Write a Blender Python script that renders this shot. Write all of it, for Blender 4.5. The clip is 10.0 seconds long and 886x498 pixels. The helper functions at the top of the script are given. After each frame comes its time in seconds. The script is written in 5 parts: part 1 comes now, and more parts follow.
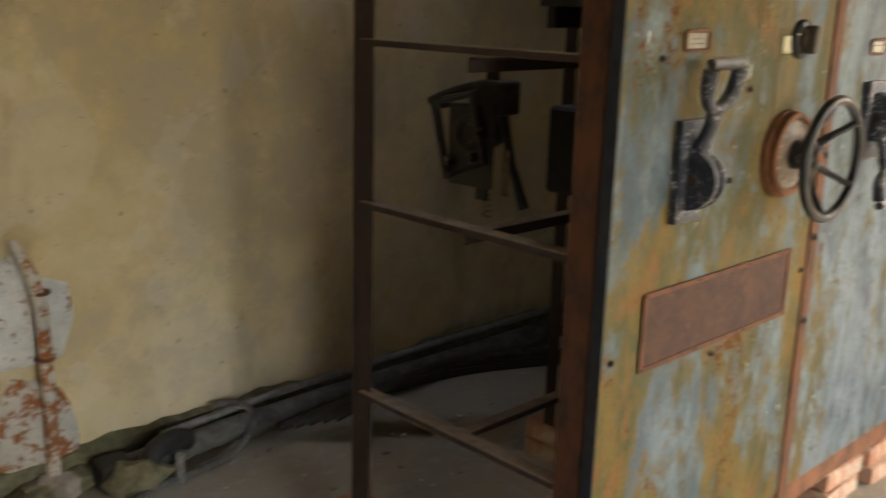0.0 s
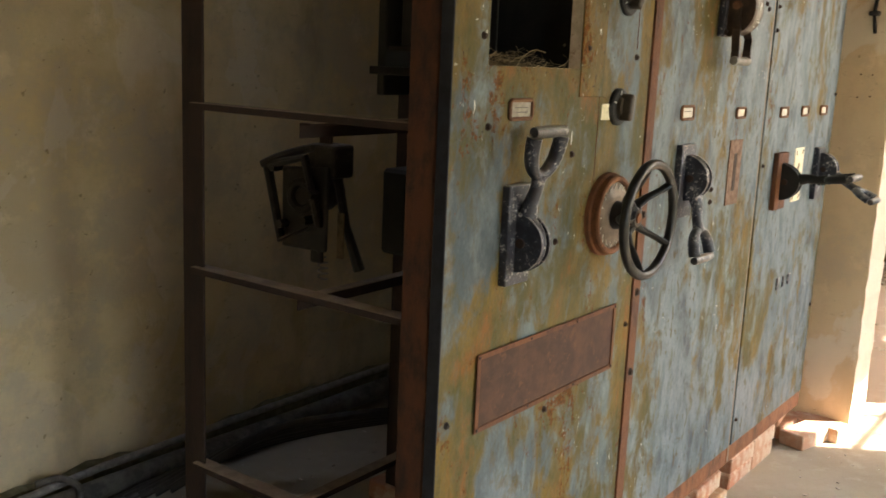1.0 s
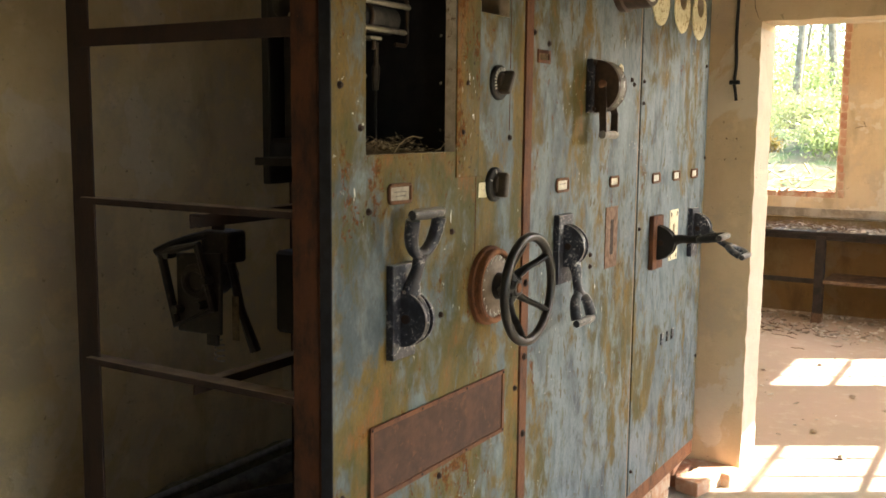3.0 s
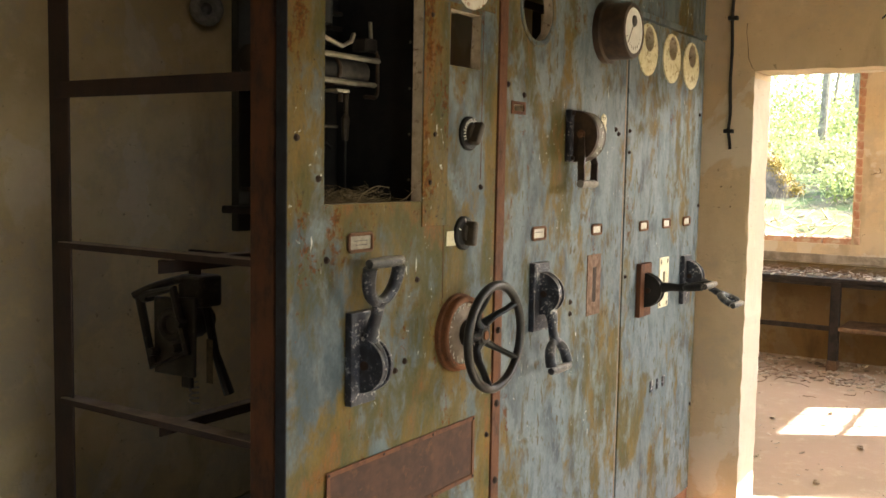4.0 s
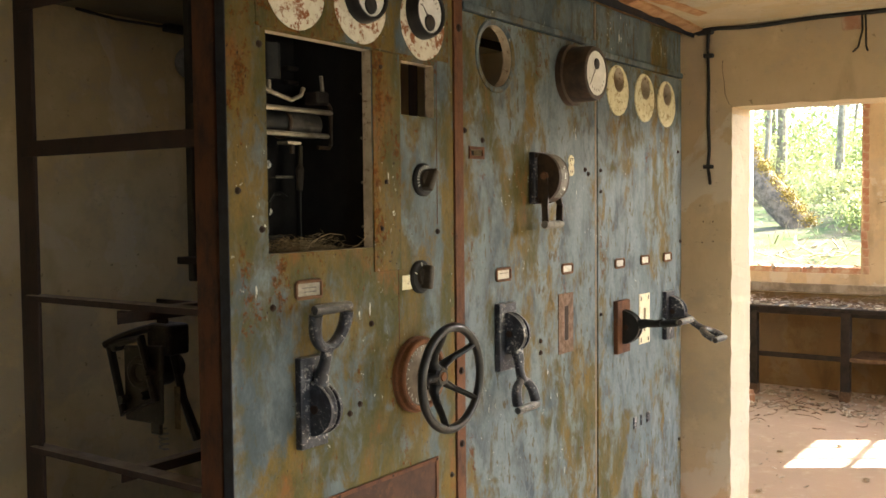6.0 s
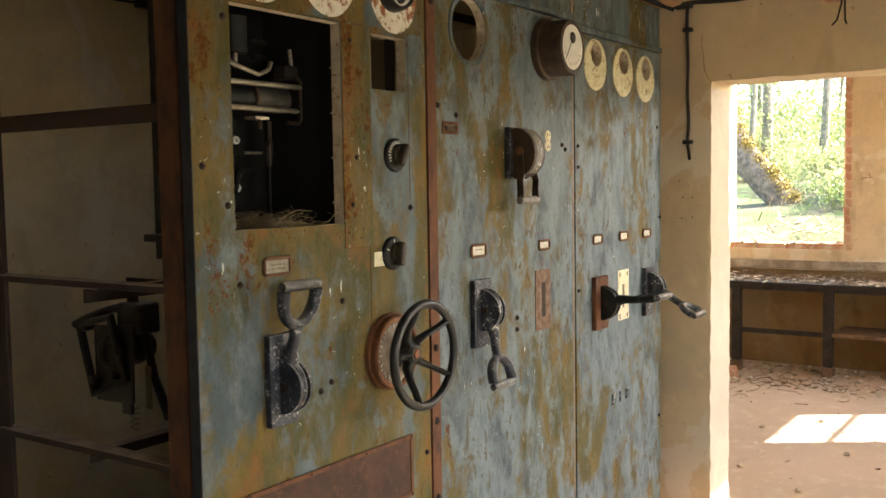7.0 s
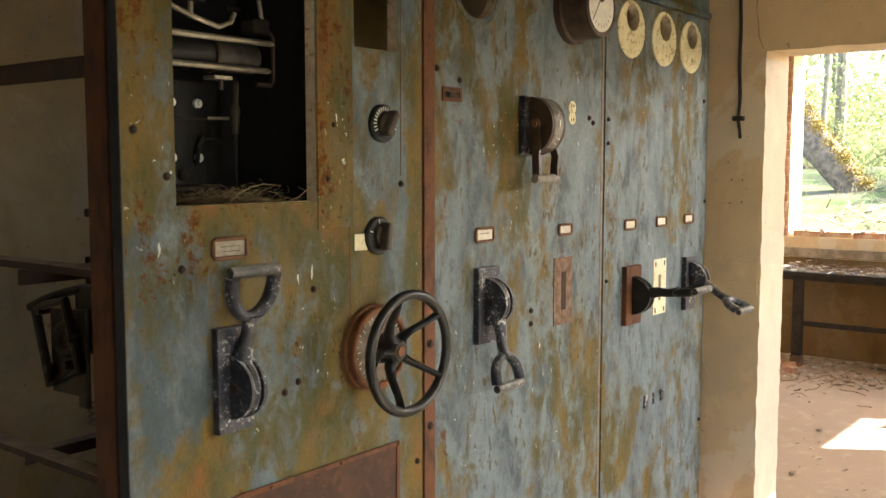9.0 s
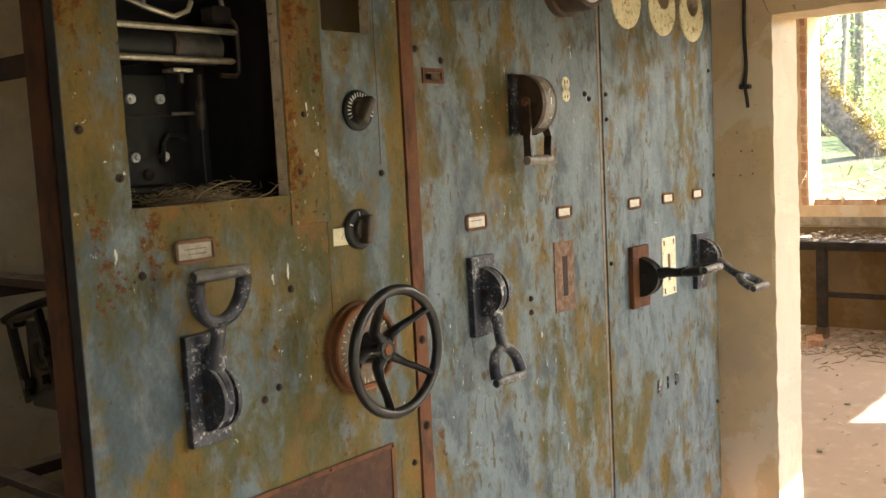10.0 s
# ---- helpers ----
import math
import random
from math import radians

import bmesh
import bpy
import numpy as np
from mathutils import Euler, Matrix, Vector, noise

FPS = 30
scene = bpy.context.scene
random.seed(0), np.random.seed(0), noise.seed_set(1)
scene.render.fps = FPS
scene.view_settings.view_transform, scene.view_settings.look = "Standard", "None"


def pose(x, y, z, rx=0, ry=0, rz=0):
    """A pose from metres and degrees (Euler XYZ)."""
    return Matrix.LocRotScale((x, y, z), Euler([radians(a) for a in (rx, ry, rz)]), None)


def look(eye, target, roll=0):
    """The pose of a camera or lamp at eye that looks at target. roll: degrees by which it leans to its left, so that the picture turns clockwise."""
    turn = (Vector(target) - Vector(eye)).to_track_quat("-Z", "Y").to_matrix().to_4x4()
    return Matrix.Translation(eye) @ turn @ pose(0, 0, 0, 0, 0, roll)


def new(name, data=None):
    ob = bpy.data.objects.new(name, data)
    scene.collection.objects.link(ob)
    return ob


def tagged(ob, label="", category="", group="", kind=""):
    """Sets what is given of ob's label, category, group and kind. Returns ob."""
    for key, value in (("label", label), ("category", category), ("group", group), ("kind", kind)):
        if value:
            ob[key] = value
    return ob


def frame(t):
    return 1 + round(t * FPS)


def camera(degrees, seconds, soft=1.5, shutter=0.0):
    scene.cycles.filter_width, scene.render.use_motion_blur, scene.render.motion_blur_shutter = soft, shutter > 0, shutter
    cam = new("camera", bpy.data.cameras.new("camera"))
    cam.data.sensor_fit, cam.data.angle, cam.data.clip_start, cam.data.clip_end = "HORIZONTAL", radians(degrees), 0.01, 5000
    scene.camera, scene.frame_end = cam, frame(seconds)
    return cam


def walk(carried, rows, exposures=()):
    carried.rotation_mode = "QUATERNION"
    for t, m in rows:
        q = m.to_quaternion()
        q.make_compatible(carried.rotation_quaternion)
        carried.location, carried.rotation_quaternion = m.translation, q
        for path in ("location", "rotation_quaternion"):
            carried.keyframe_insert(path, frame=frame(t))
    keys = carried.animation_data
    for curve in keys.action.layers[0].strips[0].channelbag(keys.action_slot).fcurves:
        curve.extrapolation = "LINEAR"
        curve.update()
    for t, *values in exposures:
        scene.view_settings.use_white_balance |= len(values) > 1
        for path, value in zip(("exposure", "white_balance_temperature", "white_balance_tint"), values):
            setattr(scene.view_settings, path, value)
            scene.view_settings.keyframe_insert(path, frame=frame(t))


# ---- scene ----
cam = camera(49.3, 10.0, shutter=0.5)
PATH = [
    (0, (-1.558, -1.121, 1.542), (-0.209, 0.268, 1.043), 1.6),
    (0.5, (-1.535, -1.134, 1.559), (-0.025, 0.099, 1.11), 2.4),
    (1, (-1.545, -1.136, 1.576), (0.033, 0.03, 1.189), 2.5),
    (1.5, (-1.562, -1.148, 1.582), (0.056, -0.032, 1.21), 1.5),
    (2, (-1.597, -1.168, 1.608), (0.068, -0.112, 1.272), 1.2),
    (2.5, (-1.62, -1.19, 1.619), (0.079, -0.178, 1.324), 0.7),
    (4, (-1.55, -1.415, 1.66), (0.118, -0.324, 1.487), 1.0),
    (4.5, (-1.532, -1.482, 1.665), (0.122, -0.367, 1.517), 0.1),
    (5, (-1.514, -1.527, 1.68), (0.127, -0.388, 1.575), -0.6),
    (5.5, (-1.499, -1.583, 1.685), (0.135, -0.432, 1.601), -0.6),
    (7, (-1.439, -1.642, 1.669), (0.209, -0.516, 1.532), -0.9),
    (7.5, (-1.382, -1.635, 1.667), (0.253, -0.494, 1.509), -2.0),
    (8, (-1.268, -1.619, 1.665), (0.36, -0.471, 1.486), -1.2),
    (8.5, (-1.146, -1.614, 1.652), (0.447, -0.415, 1.495), -1.2),
    (9, (-1.051, -1.591, 1.648), (0.515, -0.36, 1.474), 0.0),
    (9.5, (-0.974, -1.583, 1.659), (0.584, -0.346, 1.445), -1.7),
    (10, (-0.894, -1.582, 1.644), (0.639, -0.313, 1.443), -2.9),
]
walk(cam, [(t, look(eye, target, roll)) for t, eye, target, roll in PATH], [(0, 4.05), (0.6, 3.88), (1.2, 3.78), (2.5, 3.76), (5.5, 3.72), (7, 3.66), (10, 3.68)])

# ---- world, sun and daylight ----
SUN_AZ = Vector((0.54, -0.84, 0)).normalized()
SUN_EL = radians(34)
world = bpy.data.worlds.new("sky")
scene.world = world
world.use_nodes = True
wn = world.node_tree.nodes
sky = wn.new("ShaderNodeTexSky")
sky.sky_type, sky.sun_disc = "NISHITA", False
sky.sun_elevation = SUN_EL
sky.sun_rotation = math.atan2(SUN_AZ.x, SUN_AZ.y)
wn["Background"].inputs[1].default_value = 0.15
world.node_tree.links.new(sky.outputs[0], wn["Background"].inputs[0])
sun = new("sun", bpy.data.lights.new("sun", "SUN"))
sun.data.energy, sun.data.angle, sun.data.color = 4.7, radians(0.6), (1.0, 0.92, 0.80)
sun_to = Vector((SUN_AZ.x * math.cos(SUN_EL), SUN_AZ.y * math.cos(SUN_EL), math.sin(SUN_EL)))
sun.matrix_world = look(sun_to * 30, (0, 0, 0))


def opening_light(name, x, y, z, w, h, aim, power, tint):
    lamp = new(name, bpy.data.lights.new(name, "AREA"))
    lamp.data.shape, lamp.data.size, lamp.data.size_y = "RECTANGLE", w, h
    lamp.data.energy, lamp.data.color = power, tint
    lamp.matrix_world = look((x, y, z), (x + aim[0], y + aim[1], z + aim[2]))
    return lamp


DAY = (1.0, 0.935, 0.85)
# lamp in an opening added out of view, lights the panels from the right
opening_light("window_daylight_main_east", 2.93, -2.87, 1.65, 0.5, 0.7, (-1, 0.7, -1.1), 1.2, DAY)
# made-up source behind the camera for the left back wall
opening_light("added_light_main_south", -0.95, -3.22, 1.55, 0.7, 0.7, (0, 1, -1), 1.6, DAY)
opening_light("window_daylight_far_a", 4.47, -2.28, 1.6, 0.85, 0.9, (0.3, 1, -0.7), 0.8, DAY)
# high lamp added so the door lintel keeps the upper panels dim
opening_light("added_light_far_high", 4.47, -2.28, 2.38, 0.85, 0.4, (-2.2, 1, -0.4), 6.8, DAY)
opening_light("window_daylight_far_b", 6.67, -2.32, 1.6, 0.9, 1.1, (0, 1, 0), 1.6, DAY)
opening_light("window_daylight_far_east", 7.63, 0.71, 1.8, 0.95, 1.45, (-1, 0, -0.9), 3.0, DAY)
# lamp added to brighten the back wall from above
opening_light("added_light_ceiling_gap", 0.8, 1.12, 2.455, 0.75, 0.2, (0.001, 0.12, -1), 0.045, DAY)

# ---- building helpers ----


def to_object(name, bm, mat, smooth=False):
    bmesh.ops.recalc_face_normals(bm, faces=bm.faces)
    me = bpy.data.meshes.new(name)
    if smooth:
        for f in bm.faces:
            f.smooth = True
        for e in bm.edges:
            e.smooth = len(e.link_faces) == 2 and e.calc_face_angle(0) < 0.6
    bm.to_mesh(me)
    bm.free()
    me.materials.append(mat)
    return new(name, me)


def thing(name, at, label, category, group="", kind=""):
    ob = new(name)
    ob.location = at
    ob.empty_display_size = 0.05
    return tagged(ob, label, category, group, kind)


def part(name, bm, mat, parent, label="", smooth=False):
    ob = to_object(name, bm, mat, smooth)
    ob.parent = parent
    if parent.type == "EMPTY":
        ob.matrix_parent_inverse = Matrix.Translation(parent.location).inverted()
    return tagged(ob, label)


def piece(name, me, parent, m, label=""):
    """A part that shares a mesh, at the world pose m."""
    ob = new(name, me)
    ob.parent = parent
    if parent.type == "EMPTY":
        ob.matrix_parent_inverse = Matrix.Translation(parent.location).inverted()
    ob.matrix_basis = m
    return tagged(ob, label)


def solid(name, bm, mat, label, category="", kind="", group="", smooth=False):
    return tagged(to_object(name, bm, mat, smooth), label, category, group, kind)


def box(bm, lo, hi, bevel=0.0, seg=1, m=None):
    r = bmesh.ops.create_cube(bm, size=1)
    lo, hi = Vector(lo), Vector(hi)
    for v in r["verts"]:
        v.co = Vector(((v.co.x + 0.5) * (hi.x - lo.x) + lo.x, (v.co.y + 0.5) * (hi.y - lo.y) + lo.y, (v.co.z + 0.5) * (hi.z - lo.z) + lo.z))
        if m:
            v.co = m @ v.co
    if bevel:
        edges = {e for v in r["verts"] for e in v.link_edges}
        bmesh.ops.bevel(bm, geom=list(edges), offset=bevel, segments=seg, affect="EDGES", profile=0.5)
    return bm


def ring(bm, centre, u, v, r, seg):
    return [bm.verts.new(centre + (u * math.cos(2 * math.pi * i / seg) + v * math.sin(2 * math.pi * i / seg)) * r) for i in range(seg)]


def tube(bm, pts, radii, seg=10, caps=True, flat=1.0):
    """A tube along points; radii a number or one for each point; flat squashes it across."""
    pts = [Vector(p) for p in pts]
    if not hasattr(radii, "__len__"):
        radii = [radii] * len(pts)
    rings, up = [], None
    for i, p in enumerate(pts):
        d = (pts[min(i + 1, len(pts) - 1)] - pts[max(i - 1, 0)])
        d = d.normalized() if d.length > 1e-9 else Vector((0, 0, 1))
        if up is None:
            up = Vector((0, 0, 1)) if abs(d.z) < 0.9 else Vector((1, 0, 0))
        u = d.cross(up)
        u = u.normalized() if u.length > 1e-6 else d.orthogonal().normalized()
        v = u.cross(d).normalized()
        up = v
        rings.append(ring(bm, p, u, v * flat, radii[i], seg))
    for a, b in zip(rings, rings[1:]):
        for i in range(seg):
            bm.faces.new((a[i], a[(i + 1) % seg], b[(i + 1) % seg], b[i]))
    if caps:
        bm.faces.new(rings[0][::-1])
        bm.faces.new(rings[-1])
    return bm


def smooth_path(pts, n=6):
    """Points of a smooth curve through the given ones."""
    p = [Vector(q) for q in pts]
    p = [p[0] * 2 - p[1]] + p + [p[-1] * 2 - p[-2]]
    out = []
    for a, b, c, d in zip(p, p[1:], p[2:], p[3:]):
        for i in range(n):
            t = i / n
            out.append(0.5 * (2 * b + (c - a) * t + (2 * a - 5 * b + 4 * c - d) * t * t + (3 * b - a - 3 * c + d) * t ** 3))
    return out + [p[-2]]


def lathe(bm, origin, axis, profile, seg=32):
    """Turn (along, radius) pairs round an axis; radius 0 closes an end."""
    axis = Vector(axis).normalized()
    u = axis.orthogonal().normalized()
    v = axis.cross(u)
    rows = []
    for d, r in profile:
        c = Vector(origin) + axis * d
        rows.append([bm.verts.new(c)] if r == 0 else ring(bm, c, u, v, r, seg))
    for a, b in zip(rows, rows[1:]):
        for i in range(seg):
            j = (i + 1) % seg
            q = [a[i % len(a)], a[j % len(a)], b[j % len(b)], b[i % len(b)]]
            q = list(dict.fromkeys(q))
            if len(q) > 2:
                bm.faces.new(q)
    return bm


def torus(bm, centre, axis, R, r, seg=48, sub=14):
    axis = Vector(axis).normalized()
    u = axis.orthogonal().normalized()
    v = axis.cross(u)
    rows = []
    for i in range(seg):
        a = 2 * math.pi * i / seg
        out = u * math.cos(a) + v * math.sin(a)
        rows.append([bm.verts.new(Vector(centre) + out * (R + r * math.cos(2 * math.pi * j / sub)) + axis * r * math.sin(2 * math.pi * j / sub)) for j in range(sub)])
    for i in range(seg):
        a, b = rows[i], rows[(i + 1) % seg]
        for j in range(sub):
            bm.faces.new((a[j], a[(j + 1) % sub], b[(j + 1) % sub], b[j]))
    return bm


def plate(x0, x1, z0, z1, rects=(), rounds=(), depth=0.02, extra=(), wobble=0.0):
    """An upright plate in the plane y = 0 that reaches back to y = depth, with openings: (x0, x1, z0, z1) and (x, z, radius)."""
    bm = bmesh.new()
    xs, zs = {x0, x1}, {z0, z1}
    for a, b, c, d in rects:
        xs |= {a, b}
        zs |= {c, d}
    for x, z, r in rounds:
        xs |= {x - r * 1.15, x + r * 1.15}
        zs |= {z - r * 1.15, z + r * 1.15}
    for a, n in extra:
        (xs if a == "x" else zs).update(n)
    xs, zs = sorted(v for v in xs if x0 <= v <= x1), sorted(v for v in zs if z0 <= v <= z1)
    inside = lambda x, z: any(a < x < b and c < z < d for a, b, c, d in rects)
    near = lambda x, z: any(abs(x - a) < r * 1.15 and abs(z - c) < r * 1.15 for a, c, r in rounds)
    for xa, xb in zip(xs, xs[1:]):
        for za, zb in zip(zs, zs[1:]):
            mx, mz = (xa + xb) / 2, (za + zb) / 2
            if not inside(mx, mz) and not near(mx, mz):
                bm.faces.new([bm.verts.new((x, 0, z)) for x, z in ((xa, za), (xb, za), (xb, zb), (xa, zb))])
    for x, z, r in rounds:
        n, h = 40, r * 1.15
        inner, outer = [], []
        for i in range(n):
            a = 2 * math.pi * (i + 0.5) / n
            c, s = math.cos(a), math.sin(a)
            k = h / max(abs(c), abs(s))
            inner.append(bm.verts.new((x + r * c, 0, z + r * s)))
            outer.append(bm.verts.new((x + k * c, 0, z + k * s)))
        for i in range(n):
            j = (i + 1) % n
            bm.faces.new((inner[i], outer[i], outer[j], inner[j]))
        for i in range(n):
            j = (i + 1) % n
            a, b = outer[i].co, outer[j].co
            if abs(a.x - b.x) > 1e-5 and abs(a.z - b.z) > 1e-5:
                c = bm.verts.new((x + math.copysign(h, a.x + b.x - 2 * x), 0, z + math.copysign(h, a.z + b.z - 2 * z)))
                bm.faces.new((outer[i], c, outer[j]))
    bmesh.ops.remove_doubles(bm, verts=bm.verts, dist=1e-5)
    r = bmesh.ops.extrude_face_region(bm, geom=list(bm.faces))
    for v in r["geom"]:
        if isinstance(v, bmesh.types.BMVert):
            v.co.y += depth
    return bm


def turned(bm, m):
    bmesh.ops.transform(bm, matrix=m, verts=bm.verts)
    return bm


def roughen(bm, amount, scale, cut=0.0):
    """Wear: shift all points along noise."""
    for v in bm.verts:
        n = noise.noise_vector(v.co * scale)
        v.co += n * amount
    return bm


# ---- materials ----


class Nodes:
    def __init__(self, name):
        self.mat = bpy.data.materials.new(name)
        self.mat.use_nodes = True
        self.tree = self.mat.node_tree
        self.bsdf = self.tree.nodes["Principled BSDF"]
        self.co = self.tree.nodes.new("ShaderNodeTexCoord").outputs["Object"]

    def link(self, a, b):
        self.tree.links.new(a, b)

    def put(self, socket, value):
        if hasattr(value, "is_linked"):
            self.link(value, socket)
        else:
            socket.default_value = value if not isinstance(value, tuple) or len(value) == 4 or len(socket.default_value) == 3 else (*value, 1)

    def scaled(self, s, off=(0, 0, 0)):
        n = self.tree.nodes.new("ShaderNodeMapping")
        self.link(self.co, n.inputs[0])
        n.inputs["Scale"].default_value = s
        n.inputs["Location"].default_value = off
        return n.outputs[0]

    def noise(self, scale, detail=5, rough=0.6, co=None, distort=0.0):
        n = self.tree.nodes.new("ShaderNodeTexNoise")
        self.link(co or self.co, n.inputs["Vector"])
        n.inputs["Scale"].default_value, n.inputs["Detail"].default_value = scale, detail
        n.inputs["Roughness"].default_value, n.inputs["Distortion"].default_value = rough, distort
        return n.outputs[0]

    def voronoi(self, scale, co=None, feature="F1", out="Distance"):
        n = self.tree.nodes.new("ShaderNodeTexVoronoi")
        n.feature = feature
        self.link(co or self.co, n.inputs["Vector"])
        n.inputs["Scale"].default_value = scale
        return n.outputs[out]

    def ramp(self, f, a, b, lo=0.0, hi=1.0):
        n = self.tree.nodes.new("ShaderNodeMapRange")
        n.interpolation_type = "SMOOTHSTEP"
        self.put(n.inputs["Value"], f)
        n.inputs["From Min"].default_value, n.inputs["From Max"].default_value = a, b
        n.inputs["To Min"].default_value, n.inputs["To Max"].default_value = lo, hi
        return n.outputs[0]

    def math(self, op, a, b=0.0):
        n = self.tree.nodes.new("ShaderNodeMath")
        n.operation = op
        self.put(n.inputs[0], a)
        self.put(n.inputs[1], b)
        return n.outputs[0]

    def mix(self, f, a, b, blend="MIX"):
        n = self.tree.nodes.new("ShaderNodeMix")
        n.data_type, n.blend_type = "RGBA", blend
        self.put(n.inputs[0], f)
        self.put(n.inputs[6], a)
        self.put(n.inputs[7], b)
        return n.outputs[2]

    def axis(self, i):
        n = self.tree.nodes.new("ShaderNodeSeparateXYZ")
        self.link(self.co, n.inputs[0])
        return n.outputs[i]

    def random(self):
        return self.tree.nodes.new("ShaderNodeObjectInfo").outputs["Random"]

    def island(self):
        return self.tree.nodes.new("ShaderNodeNewGeometry").outputs["Random Per Island"]

    def done(self, color, rough=0.7, metal=0.0, bump=None, strength=0.3, dist=0.01, spec=0.5):
        self.put(self.bsdf.inputs["Base Color"], color)
        self.put(self.bsdf.inputs["Roughness"], rough)
        self.put(self.bsdf.inputs["Metallic"], metal)
        self.bsdf.inputs["Specular IOR Level"].default_value = spec
        if bump is not None:
            n = self.tree.nodes.new("ShaderNodeBump")
            n.inputs["Strength"].default_value, n.inputs["Distance"].default_value = strength, dist
            self.link(bump, n.inputs["Height"])
            self.link(n.outputs[0], self.bsdf.inputs["Normal"])
        return self.mat


def painted_steel(name, ochre=0.0, rust=0.0, seed=0.0, pale=0.0, fleck=1.0):
    """Blue-grey panel paint: cloudy, rubbed pale in streaks, ochre in soft tall patches with rusty cores, olive flecks, white scratches."""
    s = Nodes(name)
    off = (seed, 0, 0)
    tall = s.scaled((1, 1, 0.45), off)
    long = s.scaled((1, 1, 0.45), off)
    cloud = s.noise(2.6, 6, 0.6, tall, 0.4)
    mid = s.noise(11, 7, 0.65, s.scaled((1, 1, 0.5), (seed + 1, 0, 0)), 0.3)
    fine = s.noise(46, 6, 0.7, s.scaled((1, 1, 0.5)))
    grain = s.noise(150, 4, 0.7)
    # paint film
    col = s.mix(s.ramp(cloud, 0.36, 0.64), (0.048, 0.068, 0.080), (0.089, 0.119, 0.134))
    col = s.mix(s.ramp(mid, 0.42, 0.66, 0, 0.75), col, (0.124, 0.155, 0.170))
    rub = s.math("MULTIPLY", s.ramp(s.noise(13, 7, 0.72, long, 0.4), 0.46 - pale, 0.64 - pale), s.ramp(s.noise(5, 5, 0.6, tall), 0.38 - pale, 0.6 - pale))
    col = s.mix(s.math("MULTIPLY", rub, 0.62), col, (0.202, 0.240, 0.258))
    # ochre patches
    f = s.math("ADD", s.math("MULTIPLY", s.noise(3.3, 5, 0.55, s.scaled((1, 1, 0.4), (seed + 3, 0, 0)), 0.6), 0.62), s.math("MULTIPLY", s.noise(15, 7, 0.68, s.scaled((1, 1, 0.6), (seed + 5, 0, 0)), 0.4), 0.38))
    f = s.math("ADD", f, ochre)
    tone = s.mix(s.ramp(s.noise(7, 6, 0.6, tall), 0.4, 0.62), (0.070, 0.061, 0.010), (0.158, 0.097, 0.010))
    tone = s.mix(s.ramp(f, 0.58, 0.68), tone, (0.193, 0.074, 0.008))
    tone = s.mix(s.ramp(fine, 0.46, 0.7, 0, 0.45), tone, (0.114, 0.105, 0.063))
    patch = s.ramp(f, 0.468, 0.565, 0, 0.94)
    col = s.mix(patch, col, tone)
    # olive flecks
    fl = s.math("MULTIPLY", s.ramp(s.noise(44, 4, 0.55, s.scaled((1, 1, 0.45), (seed, 0, 4))), 0.575, 0.625), s.ramp(s.noise(4.5, 4, 0.6, tall), 0.40, 0.58))
    col = s.mix(s.math("MULTIPLY", fl, 0.85 * fleck), col, (0.070, 0.053, 0.011))
    # rust
    r = s.math("ADD", s.math("ADD", s.math("MULTIPLY", s.noise(5.5, 6, 0.65, tall, 0.6), 0.55), s.math("MULTIPLY", s.noise(40, 6, 0.75), 0.45)), rust)
    r = s.math("ADD", r, s.math("MULTIPLY", patch, 0.035))
    rustmask = s.ramp(r, 0.615, 0.675)
    col = s.mix(s.math("MULTIPLY", rustmask, 0.85), col, s.mix(s.ramp(grain, 0.35, 0.65), (0.054, 0.018, 0.004), (0.167, 0.054, 0.007)))
    near = s.math("ADD", s.noise(75, 3, 0.6), s.math("MULTIPLY", s.math("MULTIPLY", patch, s.ramp(s.noise(6, 4, 0.6, s.scaled((1, 1, 0.8), (seed + 2, 0, 0))), 0.5, 0.62)), 0.07))
    specks = s.ramp(near, 0.685, 0.72)
    col = s.mix(s.math("MULTIPLY", specks, 0.85), col, (0.026, 0.015, 0.006))
    col = s.mix(s.ramp(s.noise(130, 5, 0.75, s.scaled((1, 1, 0.6))), 0.38, 0.62, 0.22, 0), col, (0.022, 0.022, 0.018))
    # white scratches in a few rubbed places
    sc = s.math("MAXIMUM", s.ramp(s.noise(60, 4, 0.7, s.scaled((1, 1, 0.22), (7, 0, 2))), 0.645, 0.685), s.ramp(s.noise(85, 3, 0.7, s.scaled((0.5, 1, 0.5), (3, 0, 2))), 0.665, 0.70))
    chips = s.math("MULTIPLY", sc, s.ramp(s.noise(3.8, 4, 0.6, s.scaled((1, 1, 0.7), (seed + 9, 0, 0))), 0.50, 0.62))
    col = s.mix(s.math("MULTIPLY", chips, 0.85), col, (0.60, 0.61, 0.57))
    h = s.math("SUBTRACT", s.math("ADD", s.math("MULTIPLY", fine, 0.3), s.math("MULTIPLY", mid, 0.5)), s.math("ADD", s.math("MULTIPLY", rustmask, s.math("MULTIPLY", grain, 0.7)), s.math("MULTIPLY", specks, 0.7)))
    rough = s.math("ADD", s.ramp(mid, 0.3, 0.7, 0.66, 0.52), s.math("ADD", s.math("MULTIPLY", rustmask, 0.3), s.math("MULTIPLY", patch, 0.12)))
    return s.done(col, rough, 0.0, h, 0.45, 0.004, 0.24)


